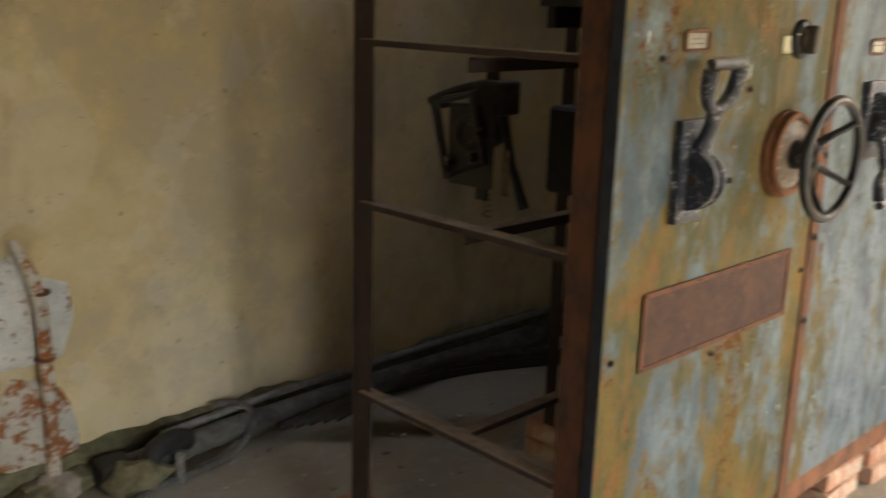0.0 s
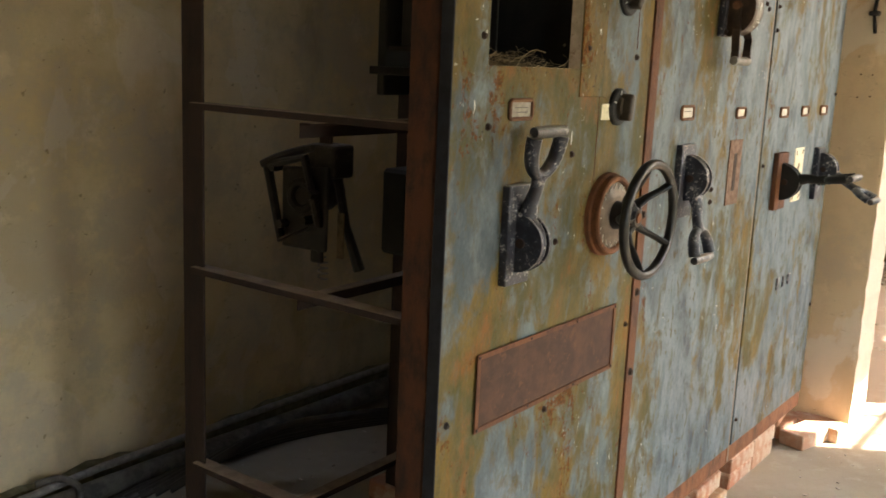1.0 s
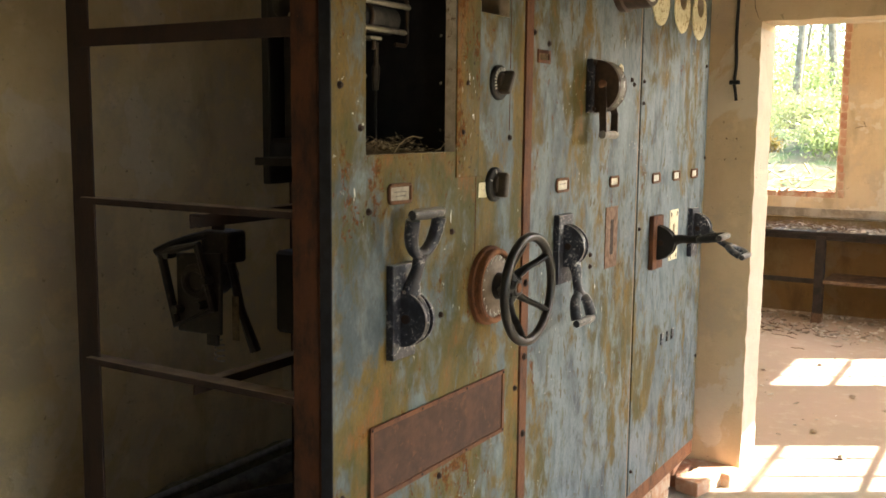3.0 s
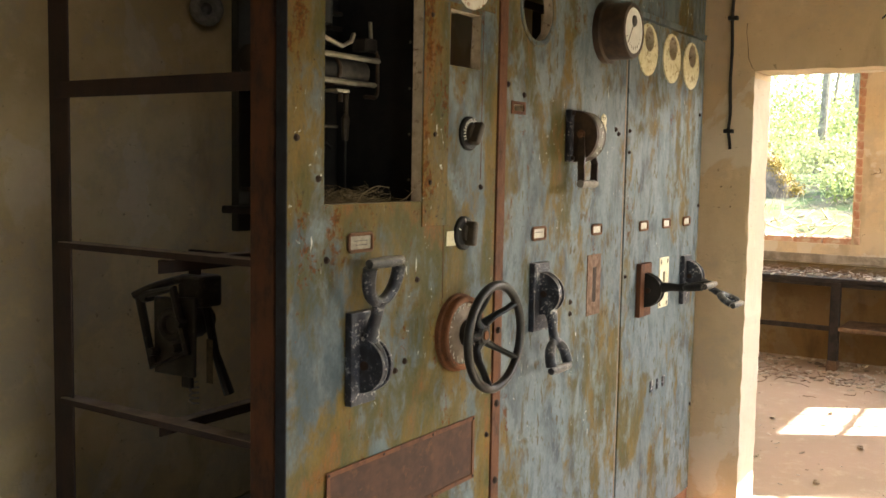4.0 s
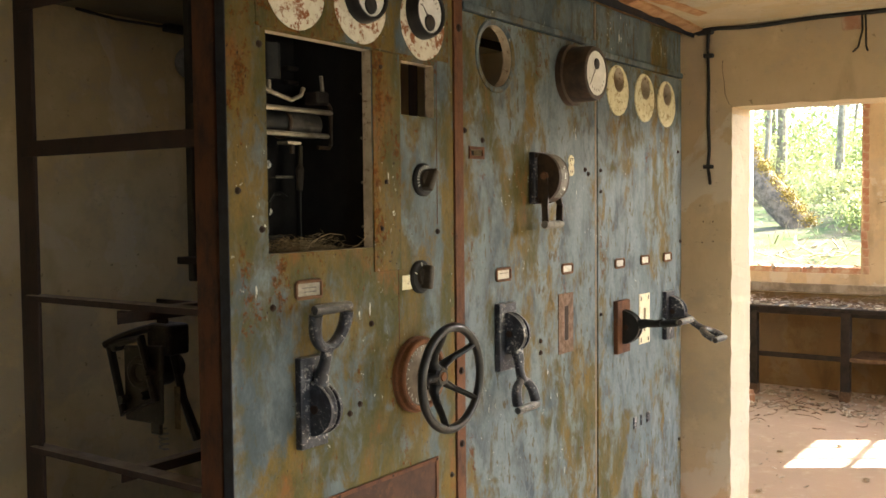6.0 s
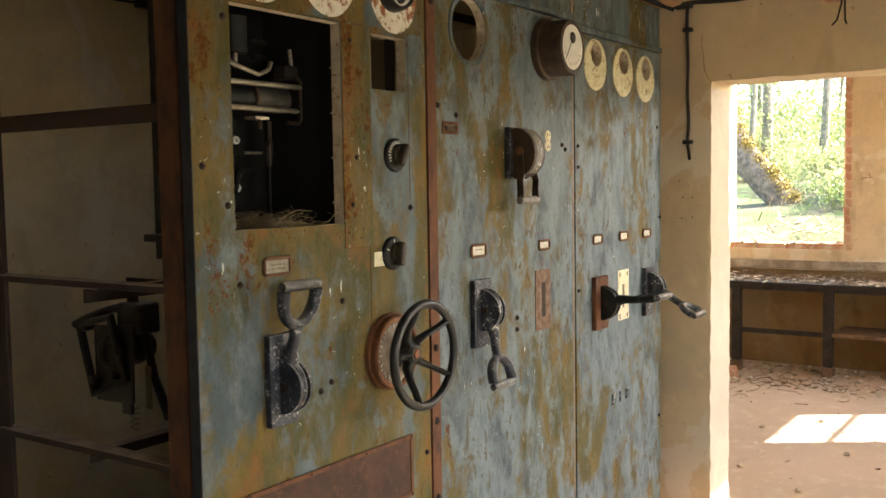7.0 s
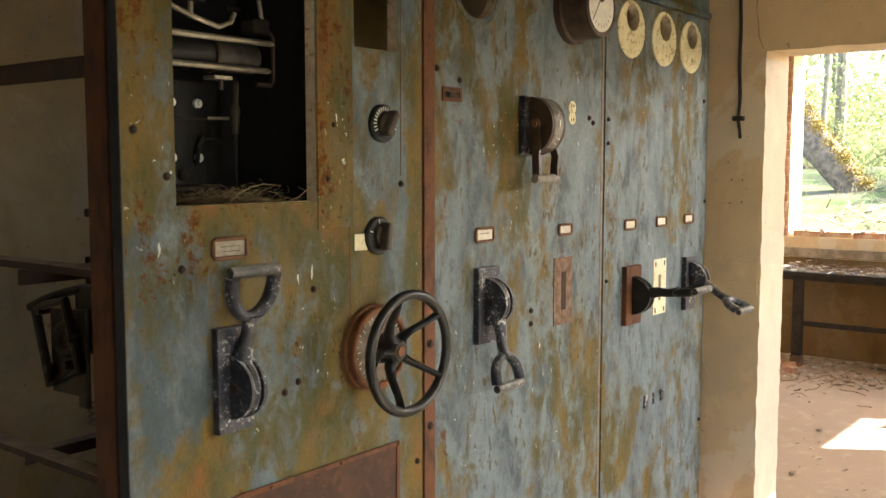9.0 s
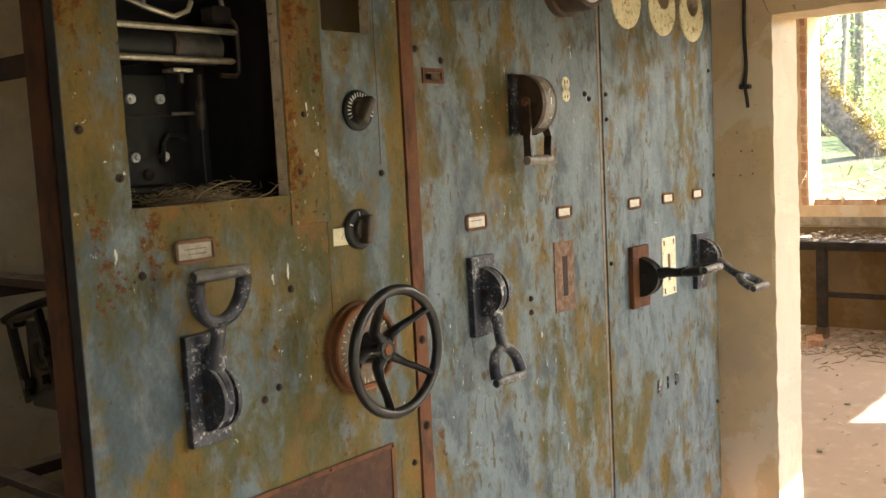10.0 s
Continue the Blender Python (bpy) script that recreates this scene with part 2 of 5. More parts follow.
def rusty_steel(name, dark=(0.05, 0.022, 0.013), lit=(0.17, 0.065, 0.028), amount=0.5):
    s = Nodes(name)
    n = s.noise(18, 7, 0.7, s.scaled((1, 1, 0.5)))
    g = s.noise(160, 4, 0.7)
    col = s.mix(s.ramp(n, 0.5 - amount * 0.4, 0.75 - amount * 0.3), dark, lit)
    col = s.mix(s.ramp(g, 0.62, 0.7), col, (lit[0] * 1.7, lit[1] * 1.5, lit[2] * 1.2))
    return s.done(col, 0.85, 0.0, g, 0.5, 0.003)


def plaster(name, base, dark, grey=(0.46, 0.41, 0.31), worn=0.2):
    s = Nodes(name)
    big = s.noise(1.3, 6, 0.65)
    mid = s.noise(7, 6, 0.65)
    fine = s.noise(90, 5, 0.7)
    col = s.mix(s.ramp(big, 0.35, 0.7), base, dark)
    col = s.mix(s.ramp(s.noise(2.6, 7, 0.7), 0.47, 0.60, 0, 0.65), col, grey)
    col = s.mix(s.ramp(mid, 0.55, 0.75, 0, 0.4), col, tuple(min(1, c * 1.25) for c in base))
    col = s.mix(s.ramp(s.noise(3.2, 6, 0.6, s.scaled((1, 1, 0.35))), 0.55, 0.72, 0, 0.55), col, tuple(c * 0.62 for c in dark))
    bare = s.ramp(s.noise(2.1, 6, 0.55, s.scaled((1, 1, 0.8), (5, 2, 1)), 0.5), 0.545, 0.575)
    col = s.mix(s.math("MULTIPLY", bare, worn), col, tuple(min(0.8, base[0] * k) for k in (1.08, 0.99, 0.83)))
    scuff = s.math("MULTIPLY", s.ramp(s.noise(26, 5, 0.7, s.scaled((1, 1, 2.2), (1, 4, 2))), 0.60, 0.66), s.ramp(s.noise(3.5, 4, 0.6), 0.46, 0.6))
    col = s.mix(s.math("MULTIPLY", scuff, 0.5), col, tuple(c * 0.6 for c in base))
    pits = s.ramp(s.noise(38, 3, 0.5), 0.70, 0.76)
    col = s.mix(s.math("MULTIPLY", pits, 0.6), col, tuple(c * 0.4 for c in dark))
    h = s.math("SUBTRACT", s.math("ADD", s.math("MULTIPLY", mid, 0.8), s.math("MULTIPLY", fine, 0.16)), s.math("ADD", s.math("MULTIPLY", pits, 0.5), s.math("ADD", s.math("MULTIPLY", scuff, 0.25), s.math("MULTIPLY", bare, -0.25))))
    return s.done(col, 0.92, 0, h, 0.45, 0.012, 0.2)


def speckled(name, a, b, scale=30, rough=0.8, metal=0.0, strength=0.3, spot=None, spec=0.4, lift=0.0):
    s = Nodes(name)
    n = s.noise(scale, 6, 0.68)
    g = s.noise(scale * 7, 3, 0.6)
    col = s.mix(s.ramp(n, 0.35, 0.65), a, b)
    if spot:
        col = s.mix(s.ramp(s.noise(scale * 1.7, 6, 0.8), 0.56 + lift, 0.63 + lift), col, spot)
    return s.done(col, rough, metal, s.math("ADD", n, s.math("MULTIPLY", g, 0.4)), strength, 0.004, spec)


MAT_PANEL_OCHRE = painted_steel("ochre_worn_panel_paint", 0.055, 0.045, 1.0, 0.0, 0.6)
MAT_PANEL_BLUE = painted_steel("blue_grey_worn_panel_paint", -0.012, 0.025, 4.0, 0.09)
MAT_PATCH = painted_steel("rust_brown_patch_paint", 0.10, 0.06, 2.0, -0.05, 0.6)
MAT_FASCIA = painted_steel("dirty_fascia_paint", -0.02, 0.01, 6.0)
MAT_RUST = rusty_steel("dark_rusty_brown_steel", (0.013, 0.008, 0.006), (0.034, 0.016, 0.009))
MAT_POST = rusty_steel("rusty_post_steel", (0.020, 0.008, 0.004), (0.085, 0.027, 0.007))
MAT_RED_RUST = rusty_steel("red_brown_trim_steel", (0.045, 0.017, 0.008), (0.120, 0.042, 0.013))
MAT_NAVY = speckled("dark_navy_edge_paint", (0.008, 0.010, 0.014), (0.018, 0.021, 0.03), 25, 0.6)
MAT_WALL = plaster("cream_lime_plaster", (0.64, 0.505, 0.335), (0.54, 0.405, 0.235), (0.50, 0.41, 0.30), 0.55)
MAT_WALL_BACK = plaster("stained_yellow_plaster", (0.67, 0.54, 0.32), (0.51, 0.375, 0.17), (0.48, 0.40, 0.28))
MAT_CEIL = plaster("ceiling_plaster", (0.50, 0.40, 0.25), (0.40, 0.30, 0.17))
# dark tone for surfaces out of view, chosen to lower the bounced fill
MAT_UNSEEN_DARK = plaster("unseen_dark_plaster", (0.20, 0.165, 0.12), (0.13, 0.105, 0.075), (0.17, 0.15, 0.13))
MAT_BLACK = speckled("black_slate", (0.005, 0.005, 0.005), (0.012, 0.011, 0.010), 20, 0.6)
MAT_ENAMEL = speckled("worn_black_enamel", (0.008, 0.008, 0.009), (0.022, 0.021, 0.020), 30, 0.32, 0, 0.08)


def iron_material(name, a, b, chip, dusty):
    """Black iron with small chips, mixed towards pale grey on what faces up."""
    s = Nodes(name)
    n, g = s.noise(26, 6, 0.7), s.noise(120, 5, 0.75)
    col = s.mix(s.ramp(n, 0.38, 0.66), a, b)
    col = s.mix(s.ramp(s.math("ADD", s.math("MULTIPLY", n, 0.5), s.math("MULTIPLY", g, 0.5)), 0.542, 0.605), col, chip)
    # pale grey by the upward normal; the last argument sets how strong
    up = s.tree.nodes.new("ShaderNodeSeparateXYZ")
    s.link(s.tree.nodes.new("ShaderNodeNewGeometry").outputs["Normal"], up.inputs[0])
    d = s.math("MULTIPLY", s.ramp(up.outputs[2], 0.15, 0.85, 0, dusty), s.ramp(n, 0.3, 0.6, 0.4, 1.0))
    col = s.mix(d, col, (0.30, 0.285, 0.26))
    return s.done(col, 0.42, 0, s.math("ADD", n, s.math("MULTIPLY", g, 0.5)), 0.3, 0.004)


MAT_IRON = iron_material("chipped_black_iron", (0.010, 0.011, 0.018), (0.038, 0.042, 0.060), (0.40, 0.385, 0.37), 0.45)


def floor_material(name, a, b, c):
    s = Nodes(name)
    big, mid, fine = s.noise(1.1, 6, 0.65), s.noise(9, 6, 0.65), s.noise(110, 4, 0.7)
    col = s.mix(s.ramp(big, 0.35, 0.65), a, b)
    col = s.mix(s.ramp(mid, 0.5, 0.7, 0, 0.6), col, c)
    col = s.mix(s.ramp(fine, 0.62, 0.72, 0, 0.5), col, tuple(x * 0.4 for x in a))
    return s.done(col, 0.9, 0, s.math("ADD", mid, s.math("MULTIPLY", fine, 0.3)), 0.4, 0.01, 0.25)


MAT_FLOOR = floor_material("dusty_concrete", (0.43, 0.38, 0.30), (0.34, 0.29, 0.22), (0.48, 0.43, 0.35))
MAT_FLOOR_FAR = floor_material("dusty_red_screed", (0.44, 0.34, 0.27), (0.40, 0.32, 0.25), (0.52, 0.44, 0.36))

# ---- structure ----
X_DOOR, X_DOOR2, X_FAR, Y_BACK, Z_CEIL, Z_FAR = 2.825, 3.09, 7.4, 1.75, 2.46, 2.95
MAIN_S, FAR_S, FAR_N, X_WEST = -3.2, -2.3, 2.3, -3.2
WIN = (0.2, 1.225, 1.03, 2.62)


def span(a, b, n):
    return [a + (b - a) * i / n for i in range(1, n)]


bm = box(bmesh.new(), (X_WEST - 0.25, MAIN_S - 0.25, -0.2), (X_DOOR2, Y_BACK + 0.25, 0))
solid("floor_main", bm, MAT_FLOOR, "dusty bare concrete floor with grit", "floor", "structure")
bm = box(bmesh.new(), (X_DOOR2, FAR_S - 0.25, -0.2), (X_FAR + 0.3, FAR_N + 0.25, 0.0))
solid("floor_far", bm, MAT_FLOOR_FAR, "reddish dusty screed floor with litter", "floor", "structure")
bm = turned(plate(X_WEST, X_DOOR, 0, Z_CEIL, depth=0.25), Matrix.Translation((0, Y_BACK, 0)))
solid("wall_north", bm, MAT_WALL_BACK, "stained yellow plaster wall behind the switchboard", "wall", "structure")
DOOR = (-1.6, -0.19, -0.01, 2.10)
# W_EAST: unseen opening added to let daylight and sun in
W_EAST = (-3.14, -2.60, -0.01, 2.1)
cuts = [0.045 * i for i in range(1, 53)]
bm = plate(MAIN_S - 0.25, FAR_N + 0.25, 0, Z_FAR, rects=[DOOR, W_EAST], depth=X_DOOR2 - X_DOOR,
           extra=[("z", cuts + [2.115]), ("x", [DOOR[1] + 0.016, DOOR[0] - 0.016] + span(DOOR[0], DOOR[1], 32))])
for v in bm.verts:
    y, z = v.co.x, v.co.z
    if DOOR[0] - 0.01 < y < DOOR[1] + 0.01 and z < DOOR[3] + 0.01 and z > 0.01:
        k = 0.0035 * noise.noise((z * 14, y * 14, v.co.y * 9)) + 0.006 * noise.noise((z * 41, y * 41, v.co.y * 30))
        if abs(y - DOOR[1]) < 0.002 or abs(y - DOOR[0]) < 0.002:
            v.co.x += k
        if abs(z - DOOR[3]) < 0.002:
            v.co.z += k
        if v.co.y < 0.01:
            v.co.y += 0.008 * max(0, noise.noise((z * 9, y * 9, 3)))
bm = turned(bm, Matrix(((0, 1, 0, X_DOOR), (1, 0, 0, 0), (0, 0, 1, 0), (0, 0, 0, 1))))
wall = solid("wall_east", bm, MAT_WALL, "cream plaster wall with an open doorway and an added light opening", "wall", "structure")
wall.data.materials.append(plaster("whitewashed_reveal", (0.53, 0.465, 0.37), (0.46, 0.40, 0.31), (0.48, 0.43, 0.35), 0.3))
for f in wall.data.polygons:
    if abs(f.normal.x) < 0.5 and abs(f.center.y - DOOR[1]) < 0.03 and f.center.z < DOOR[3] - 0.02:
        f.material_index = 1
# made-up openings in the unseen wall, for sun and daylight on the floor
W_MAIN = [(-1.35, -0.55, -0.01, 2.0), (1.75, 2.7, -0.01, 2.05)]
bm = turned(plate(X_WEST, X_DOOR, 0, Z_CEIL, rects=W_MAIN, depth=0.25), Matrix.Translation((0, MAIN_S - 0.25, 0)))
solid("wall_south", bm, MAT_UNSEEN_DARK, "dark unseen plaster wall with added openings", "wall", "structure")
# end wall out of view, kept dark to hold back bounce
bm = turned(plate(MAIN_S - 0.25, Y_BACK + 0.25, 0, Z_CEIL, depth=0.25), Matrix(((0, 1, 0, X_WEST - 0.25), (1, 0, 0, 0), (0, 0, 1, 0), (0, 0, 0, 1))))
solid("wall_west", bm, MAT_UNSEEN_DARK, "dark unseen plaster end wall", "wall", "structure")
flat = Matrix(((1, 0, 0, 0), (0, 0, 1, 0), (0, 1, 0, Z_CEIL), (0, 0, 0, 1)))
# unseen part of the ceiling: darkened to cut bounce, gap added for light
bm = turned(plate(X_WEST - 0.25, 1.4, MAIN_S - 0.25, Y_BACK + 0.25, rects=[(0.4, 1.2, 1.02, 1.22)], depth=0.2), flat)
solid("ceiling_unseen_dark", bm, MAT_UNSEEN_DARK, "dark unseen low ceiling with an added light gap", "ceiling", "structure")
bm = box(bmesh.new(), (1.4, MAIN_S - 0.25, Z_CEIL), (X_DOOR - 0.002, Y_BACK + 0.25, Z_CEIL + 0.2))
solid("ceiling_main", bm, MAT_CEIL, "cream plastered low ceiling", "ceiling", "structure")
W_FAR = [(4.02, 4.92, 1.03, 2.1), (6.18, 7.17, 1.03, 2.1)]
# the rect above the first window is an added opening for the high lamp
bm = turned(plate(X_DOOR2, X_FAR + 0.3, 0, Z_FAR, rects=W_FAR + [(4.02, 4.92, 2.17, 2.6)], depth=0.25), Matrix.Translation((0, FAR_S - 0.25, 0)))
solid("wall_far_south", bm, MAT_WALL, "plaster wall with barred windows", "wall", "structure")
# unseen slab, added to keep sun out of the upper opening
bm = box(bmesh.new(), (X_DOOR2 - 0.1, FAR_S - 1.3, Z_FAR + 0.01), (X_FAR + 0.5, FAR_S - 0.251, Z_FAR + 0.12), 0.01)
solid("unseen_sun_blocker", bm, MAT_UNSEEN_DARK, "unseen slab added above the barred windows to block sun", "eave", "structure")
bm = box(bmesh.new(), (X_DOOR2, FAR_N, 0), (X_FAR + 0.3, FAR_N + 0.25, Z_FAR))
solid("wall_far_north", bm, MAT_WALL, "cream plaster wall", "wall", "structure")
bm = turned(plate(FAR_S, FAR_N, 0, Z_FAR, rects=[WIN], depth=0.3), Matrix(((0, 1, 0, X_FAR), (1, 0, 0, 0), (0, 0, 1, 0), (0, 0, 0, 1))))
solid("wall_far_east", bm, MAT_WALL, "cream plaster wall with a glassless window opening", "wall", "structure")
bm = box(bmesh.new(), (X_DOOR - 0.05, FAR_S - 0.25, Z_FAR), (X_FAR + 0.3, FAR_N + 0.25, Z_FAR + 0.2))
solid("ceiling_far", bm, MAT_CEIL, "plastered ceiling of the far room", "ceiling", "structure")

# ---- more materials ----
MAT_CREAM_EDGE = speckled("cream_slab_edge", (0.42, 0.34, 0.24), (0.55, 0.46, 0.34), 30, 0.85, 0, 0.3, (0.2, 0.13, 0.08))
MAT_BARE = speckled("rust_spotted_white_primer", (0.62, 0.57, 0.45), (0.72, 0.68, 0.58), 16, 0.7, 0, 0.3, (0.25, 0.085, 0.025), lift=-0.05)
MAT_BARE_C = speckled("cream_bare_disc", (0.60, 0.54, 0.33), (0.70, 0.65, 0.45), 26, 0.7, 0, 0.3, (0.30, 0.22, 0.09), lift=-0.02)
MAT_CARD = speckled("yellowed_label_card", (0.46, 0.42, 0.34), (0.60, 0.56, 0.47), 60, 0.8)
MAT_INK = speckled("faded_ink", (0.10, 0.09, 0.08), (0.2, 0.18, 0.15), 80, 0.9)
MAT_BRASS = rusty_steel("tarnished_brown_brass", (0.07, 0.035, 0.02), (0.16, 0.075, 0.035))
MAT_DIALFACE = speckled("white_enamel_dial", (0.66, 0.65, 0.60), (0.78, 0.77, 0.73), 30, 0.35, 0, 0.05)
MAT_BAKELITE = speckled("dull_brown_bakelite", (0.030, 0.022, 0.015), (0.06, 0.045, 0.03), 30, 0.5, 0, 0.1)
MAT_GRIPGREY = speckled("grey_worn_grip", (0.16, 0.15, 0.13), (0.26, 0.24, 0.21), 40, 0.6)
MAT_DRUM = speckled("brown_meter_drum", (0.026, 0.017, 0.011), (0.065, 0.038, 0.023), 20, 0.45, 0, 0.15)
MAT_COPPER = rusty_steel("copper_brown_ring", (0.09, 0.037, 0.018), (0.21, 0.085, 0.034))
MAT_DIAL_GREY = speckled("brown_grey_scale", (0.15, 0.11, 0.08), (0.22, 0.17, 0.12), 30, 0.6)
MAT_CHIPWHITE = speckled("cream_chipped_paint", (0.62, 0.56, 0.36), (0.70, 0.66, 0.5), 40, 0.8, 0, 0.3, (0.2, 0.12, 0.05))
MAT_GREYDRUM = speckled("grey_drum", (0.030, 0.027, 0.023), (0.07, 0.063, 0.054), 25, 0.6)
MAT_RODS = speckled("dull_steel_rod", (0.26, 0.23, 0.18), (0.38, 0.34, 0.27), 50, 0.4, 0.5, 0.1)
MAT_PORCELAIN = speckled("white_porcelain", (0.7, 0.7, 0.68), (0.78, 0.78, 0.76), 30, 0.25, 0, 0.05)
MAT_STRAW = speckled("dry_straw", (0.15, 0.11, 0.06), (0.27, 0.20, 0.11), 40, 0.85)
MAT_MESHPLATE = speckled("red_brown_vent_sheet", (0.036, 0.014, 0.007), (0.066, 0.026, 0.012), 14, 0.75, 0, 0.3, (0.085, 0.033, 0.012))
MAT_RAIL_DUST = speckled("dusty_rusty_rail", (0.22, 0.16, 0.11), (0.32, 0.25, 0.18), 20, 0.9)
MAT_SLOTPLATE = speckled("pink_rust_slot_plate", (0.11, 0.062, 0.036), (0.21, 0.135, 0.095), 34, 0.88, 0, 0.5, (0.085, 0.030, 0.010))


def brick_material():
    s = Nodes("old_brick")
    n, g = s.noise(14, 6, 0.7), s.noise(120, 4, 0.7)
    col = s.mix(s.random(), (0.42, 0.20, 0.12), (0.50, 0.31, 0.20))
    col = s.mix(s.ramp(n, 0.42, 0.66), col, (0.56, 0.43, 0.31))
    col = s.mix(s.ramp(g, 0.62, 0.7, 0, 0.6), col, (0.24, 0.12, 0.08))
    return s.done(col, 0.93, 0, s.math("ADD", n, s.math("MULTIPLY", g, 0.4)), 0.5, 0.006, 0.2)


MAT_BRICK = brick_material()
MAT_WOOD = speckled("old_brown_timber", (0.10, 0.06, 0.035), (0.20, 0.13, 0.08), 12, 0.85)
MAT_DARKWOOD = speckled("dark_grimy_timber", (0.010, 0.008, 0.006), (0.030, 0.022, 0.017), 14, 0.8)
MAT_ORANGEWOOD = speckled("split_orange_timber", (0.32, 0.16, 0.07), (0.45, 0.26, 0.13), 16, 0.85)
MAT_RUBBER = speckled("black_cable", (0.010, 0.009, 0.008), (0.025, 0.022, 0.02), 30, 0.6)
MAT_LEADPIPE = speckled("dusty_grey_conduit", (0.06, 0.056, 0.05), (0.13, 0.12, 0.10), 18, 0.75)
MAT_MOSS = speckled("mossy_mortar", (0.11, 0.10, 0.045), (0.20, 0.17, 0.10), 22, 0.95)
MAT_RUBBLE = speckled("mixed_rubble", (0.22, 0.18, 0.13), (0.40, 0.34, 0.27), 9, 0.95)
MAT_PAINTPIPE = speckled("flaking_white_pipe", (0.50, 0.48, 0.43), (0.62, 0.60, 0.55), 16, 0.7, 0, 0.4, (0.20, 0.075, 0.025))

# ---- switchboard ----
Z0, Z1 = 0.205, 2.235
CAB_Y = 0.86
cab_a = thing("switchgear_cabinet", (0.45, 0.43, 0.14), "ochre and blue worn steel switchgear cabinet with open side frame", "switchgear", "switchgear cabinets")
cab_b = thing("switchgear_cabinet", (1.38, 0.43, 0.14), "blue-grey streaked steel switchgear cabinet with levers and drum meter", "switchgear", "switchgear cabinets")
cab_c = thing("switchgear_cabinet", (2.28, 0.43, 0.14), "blue-grey steel switchgear cabinet with three empty meter holes", "switchgear", "switchgear cabinets")


def panel(x0, x1, z1, rects, rounds, mat, parent):
    """A slab 3 cm thick whose openings show the cream edge of the slab."""
    ob = part("front_panel", plate(x0, x1, Z0, z1, rects, rounds, 0.03), mat, parent)
    ob.data.materials.append(MAT_CREAM_EDGE)
    for f in ob.data.polygons:
        c = f.center
        if abs(f.normal.y) < 0.5 and x0 + 0.002 < c.x < x1 - 0.002 and Z0 + 0.002 < c.z < z1 - 0.002:
            f.material_index = 1
    return ob


HOLE_A = (0.121, 0.504, 1.566, 2.085)
HOLE_A2 = (0.633, 0.787, 1.926, 2.074)
DISCS_A = [(0.222, 2.20), (0.462, 2.20), (0.735, 2.19)]
DISCS_C = [(2.03, 2.116), (2.29, 2.108), (2.525, 2.10)]
panel(0.0, 0.885, 2.40, [HOLE_A, HOLE_A2], [(0.222, 2.215, 0.045)], MAT_PANEL_OCHRE, cab_a)
panel(0.937, 1.828, Z1 + 0.02, [(0.978, 1.042, 1.826, 1.844)], [(1.125, 2.143, 0.096)], MAT_PANEL_BLUE, cab_b)
panel(1.856, 2.705, Z1 - 0.012, [(2.278, 2.298, 1.14, 1.235)], [(x + 0.008, z + 0.042, 0.047) for x, z in DISCS_C], MAT_PANEL_BLUE, cab_c)

# frame of the open side
bm = box(bmesh.new(), (-0.006, 0.032, 0.10), (0.0, 0.105, 2.44), 0.002)
box(bm, (-0.006, 0.032, 0.10), (0.03, 0.038, 2.44), 0.002)
part("corner_post", bm, MAT_POST, cab_a, "rusty angle-iron corner post")
part("edge_strip", box(bmesh.new(), (-0.003, 0.0, Z0 - 0.02), (0.0, 0.0315, 2.42), 0.001), MAT_NAVY, cab_a, "dark navy painted edge")
bm = box(bmesh.new(), (0.012, 0.765, 0.0), (0.019, 0.845, 2.44), 0.002)
box(bm, (0.019, 0.838, 0.0), (0.07, 0.845, 2.44), 0.002)
part("rear_post", bm, MAT_RUST, cab_a, "rusty angle-iron rear post")
for z, up in ((2.245, 0), (1.857, 0), (1.443, 1), (1.03, 1), (0.50, 1)):
    bm = box(bmesh.new(), (-0.004, 0.04, z - 0.005), (0.040, 0.80, z), 0.001)
    box(bm, (-0.004, 0.04, z - (0.016 if up else 0.042)), (0.002, 0.80, z - 0.004), 0.001)
    rail = part("side_rail", roughen(bm, 0.0015, 9), MAT_RUST, cab_a)
    if up:
        part("dust_layer", box(bmesh.new(), (-0.0035, 0.045, z), (0.0395, 0.795, z + 0.0015)), MAT_RAIL_DUST, rail, "grey dust on the rail")
for z in (1.418, 1.012, 0.497):
    bm = box(bmesh.new(), (0.03, 0.415, z - 0.005), (0.84, 0.45, z), 0.001)
    box(bm, (0.03, 0.444, z - 0.035), (0.84, 0.45, z - 0.004), 0.001)
    cb = part("cross_bar", bm, MAT_RUST, cab_a)
    part("dust_layer", box(bmesh.new(), (0.04, 0.416, z), (0.84, 0.449, z + 0.0015)), MAT_RAIL_DUST, cb)
for x0, par in ((0.86, cab_a), (1.79, cab_b), (2.66, cab_c)):
    bm = box(bmesh.new(), (x0, 0.8, 0.0), (x0 + 0.006, 0.845, 2.44), 0.001)
    box(bm, (x0, 0.838, 0.0), (x0 + 0.04, 0.845, 2.44), 0.001)
    part("rear_post", bm, MAT_RUST, par)
    for z in (2.43, 1.02, 0.5):
        part("depth_rail", box(bmesh.new(), (x0, 0.03, z - 0.035), (x0 + 0.006, 0.8, z), 0.001), MAT_RUST, par)
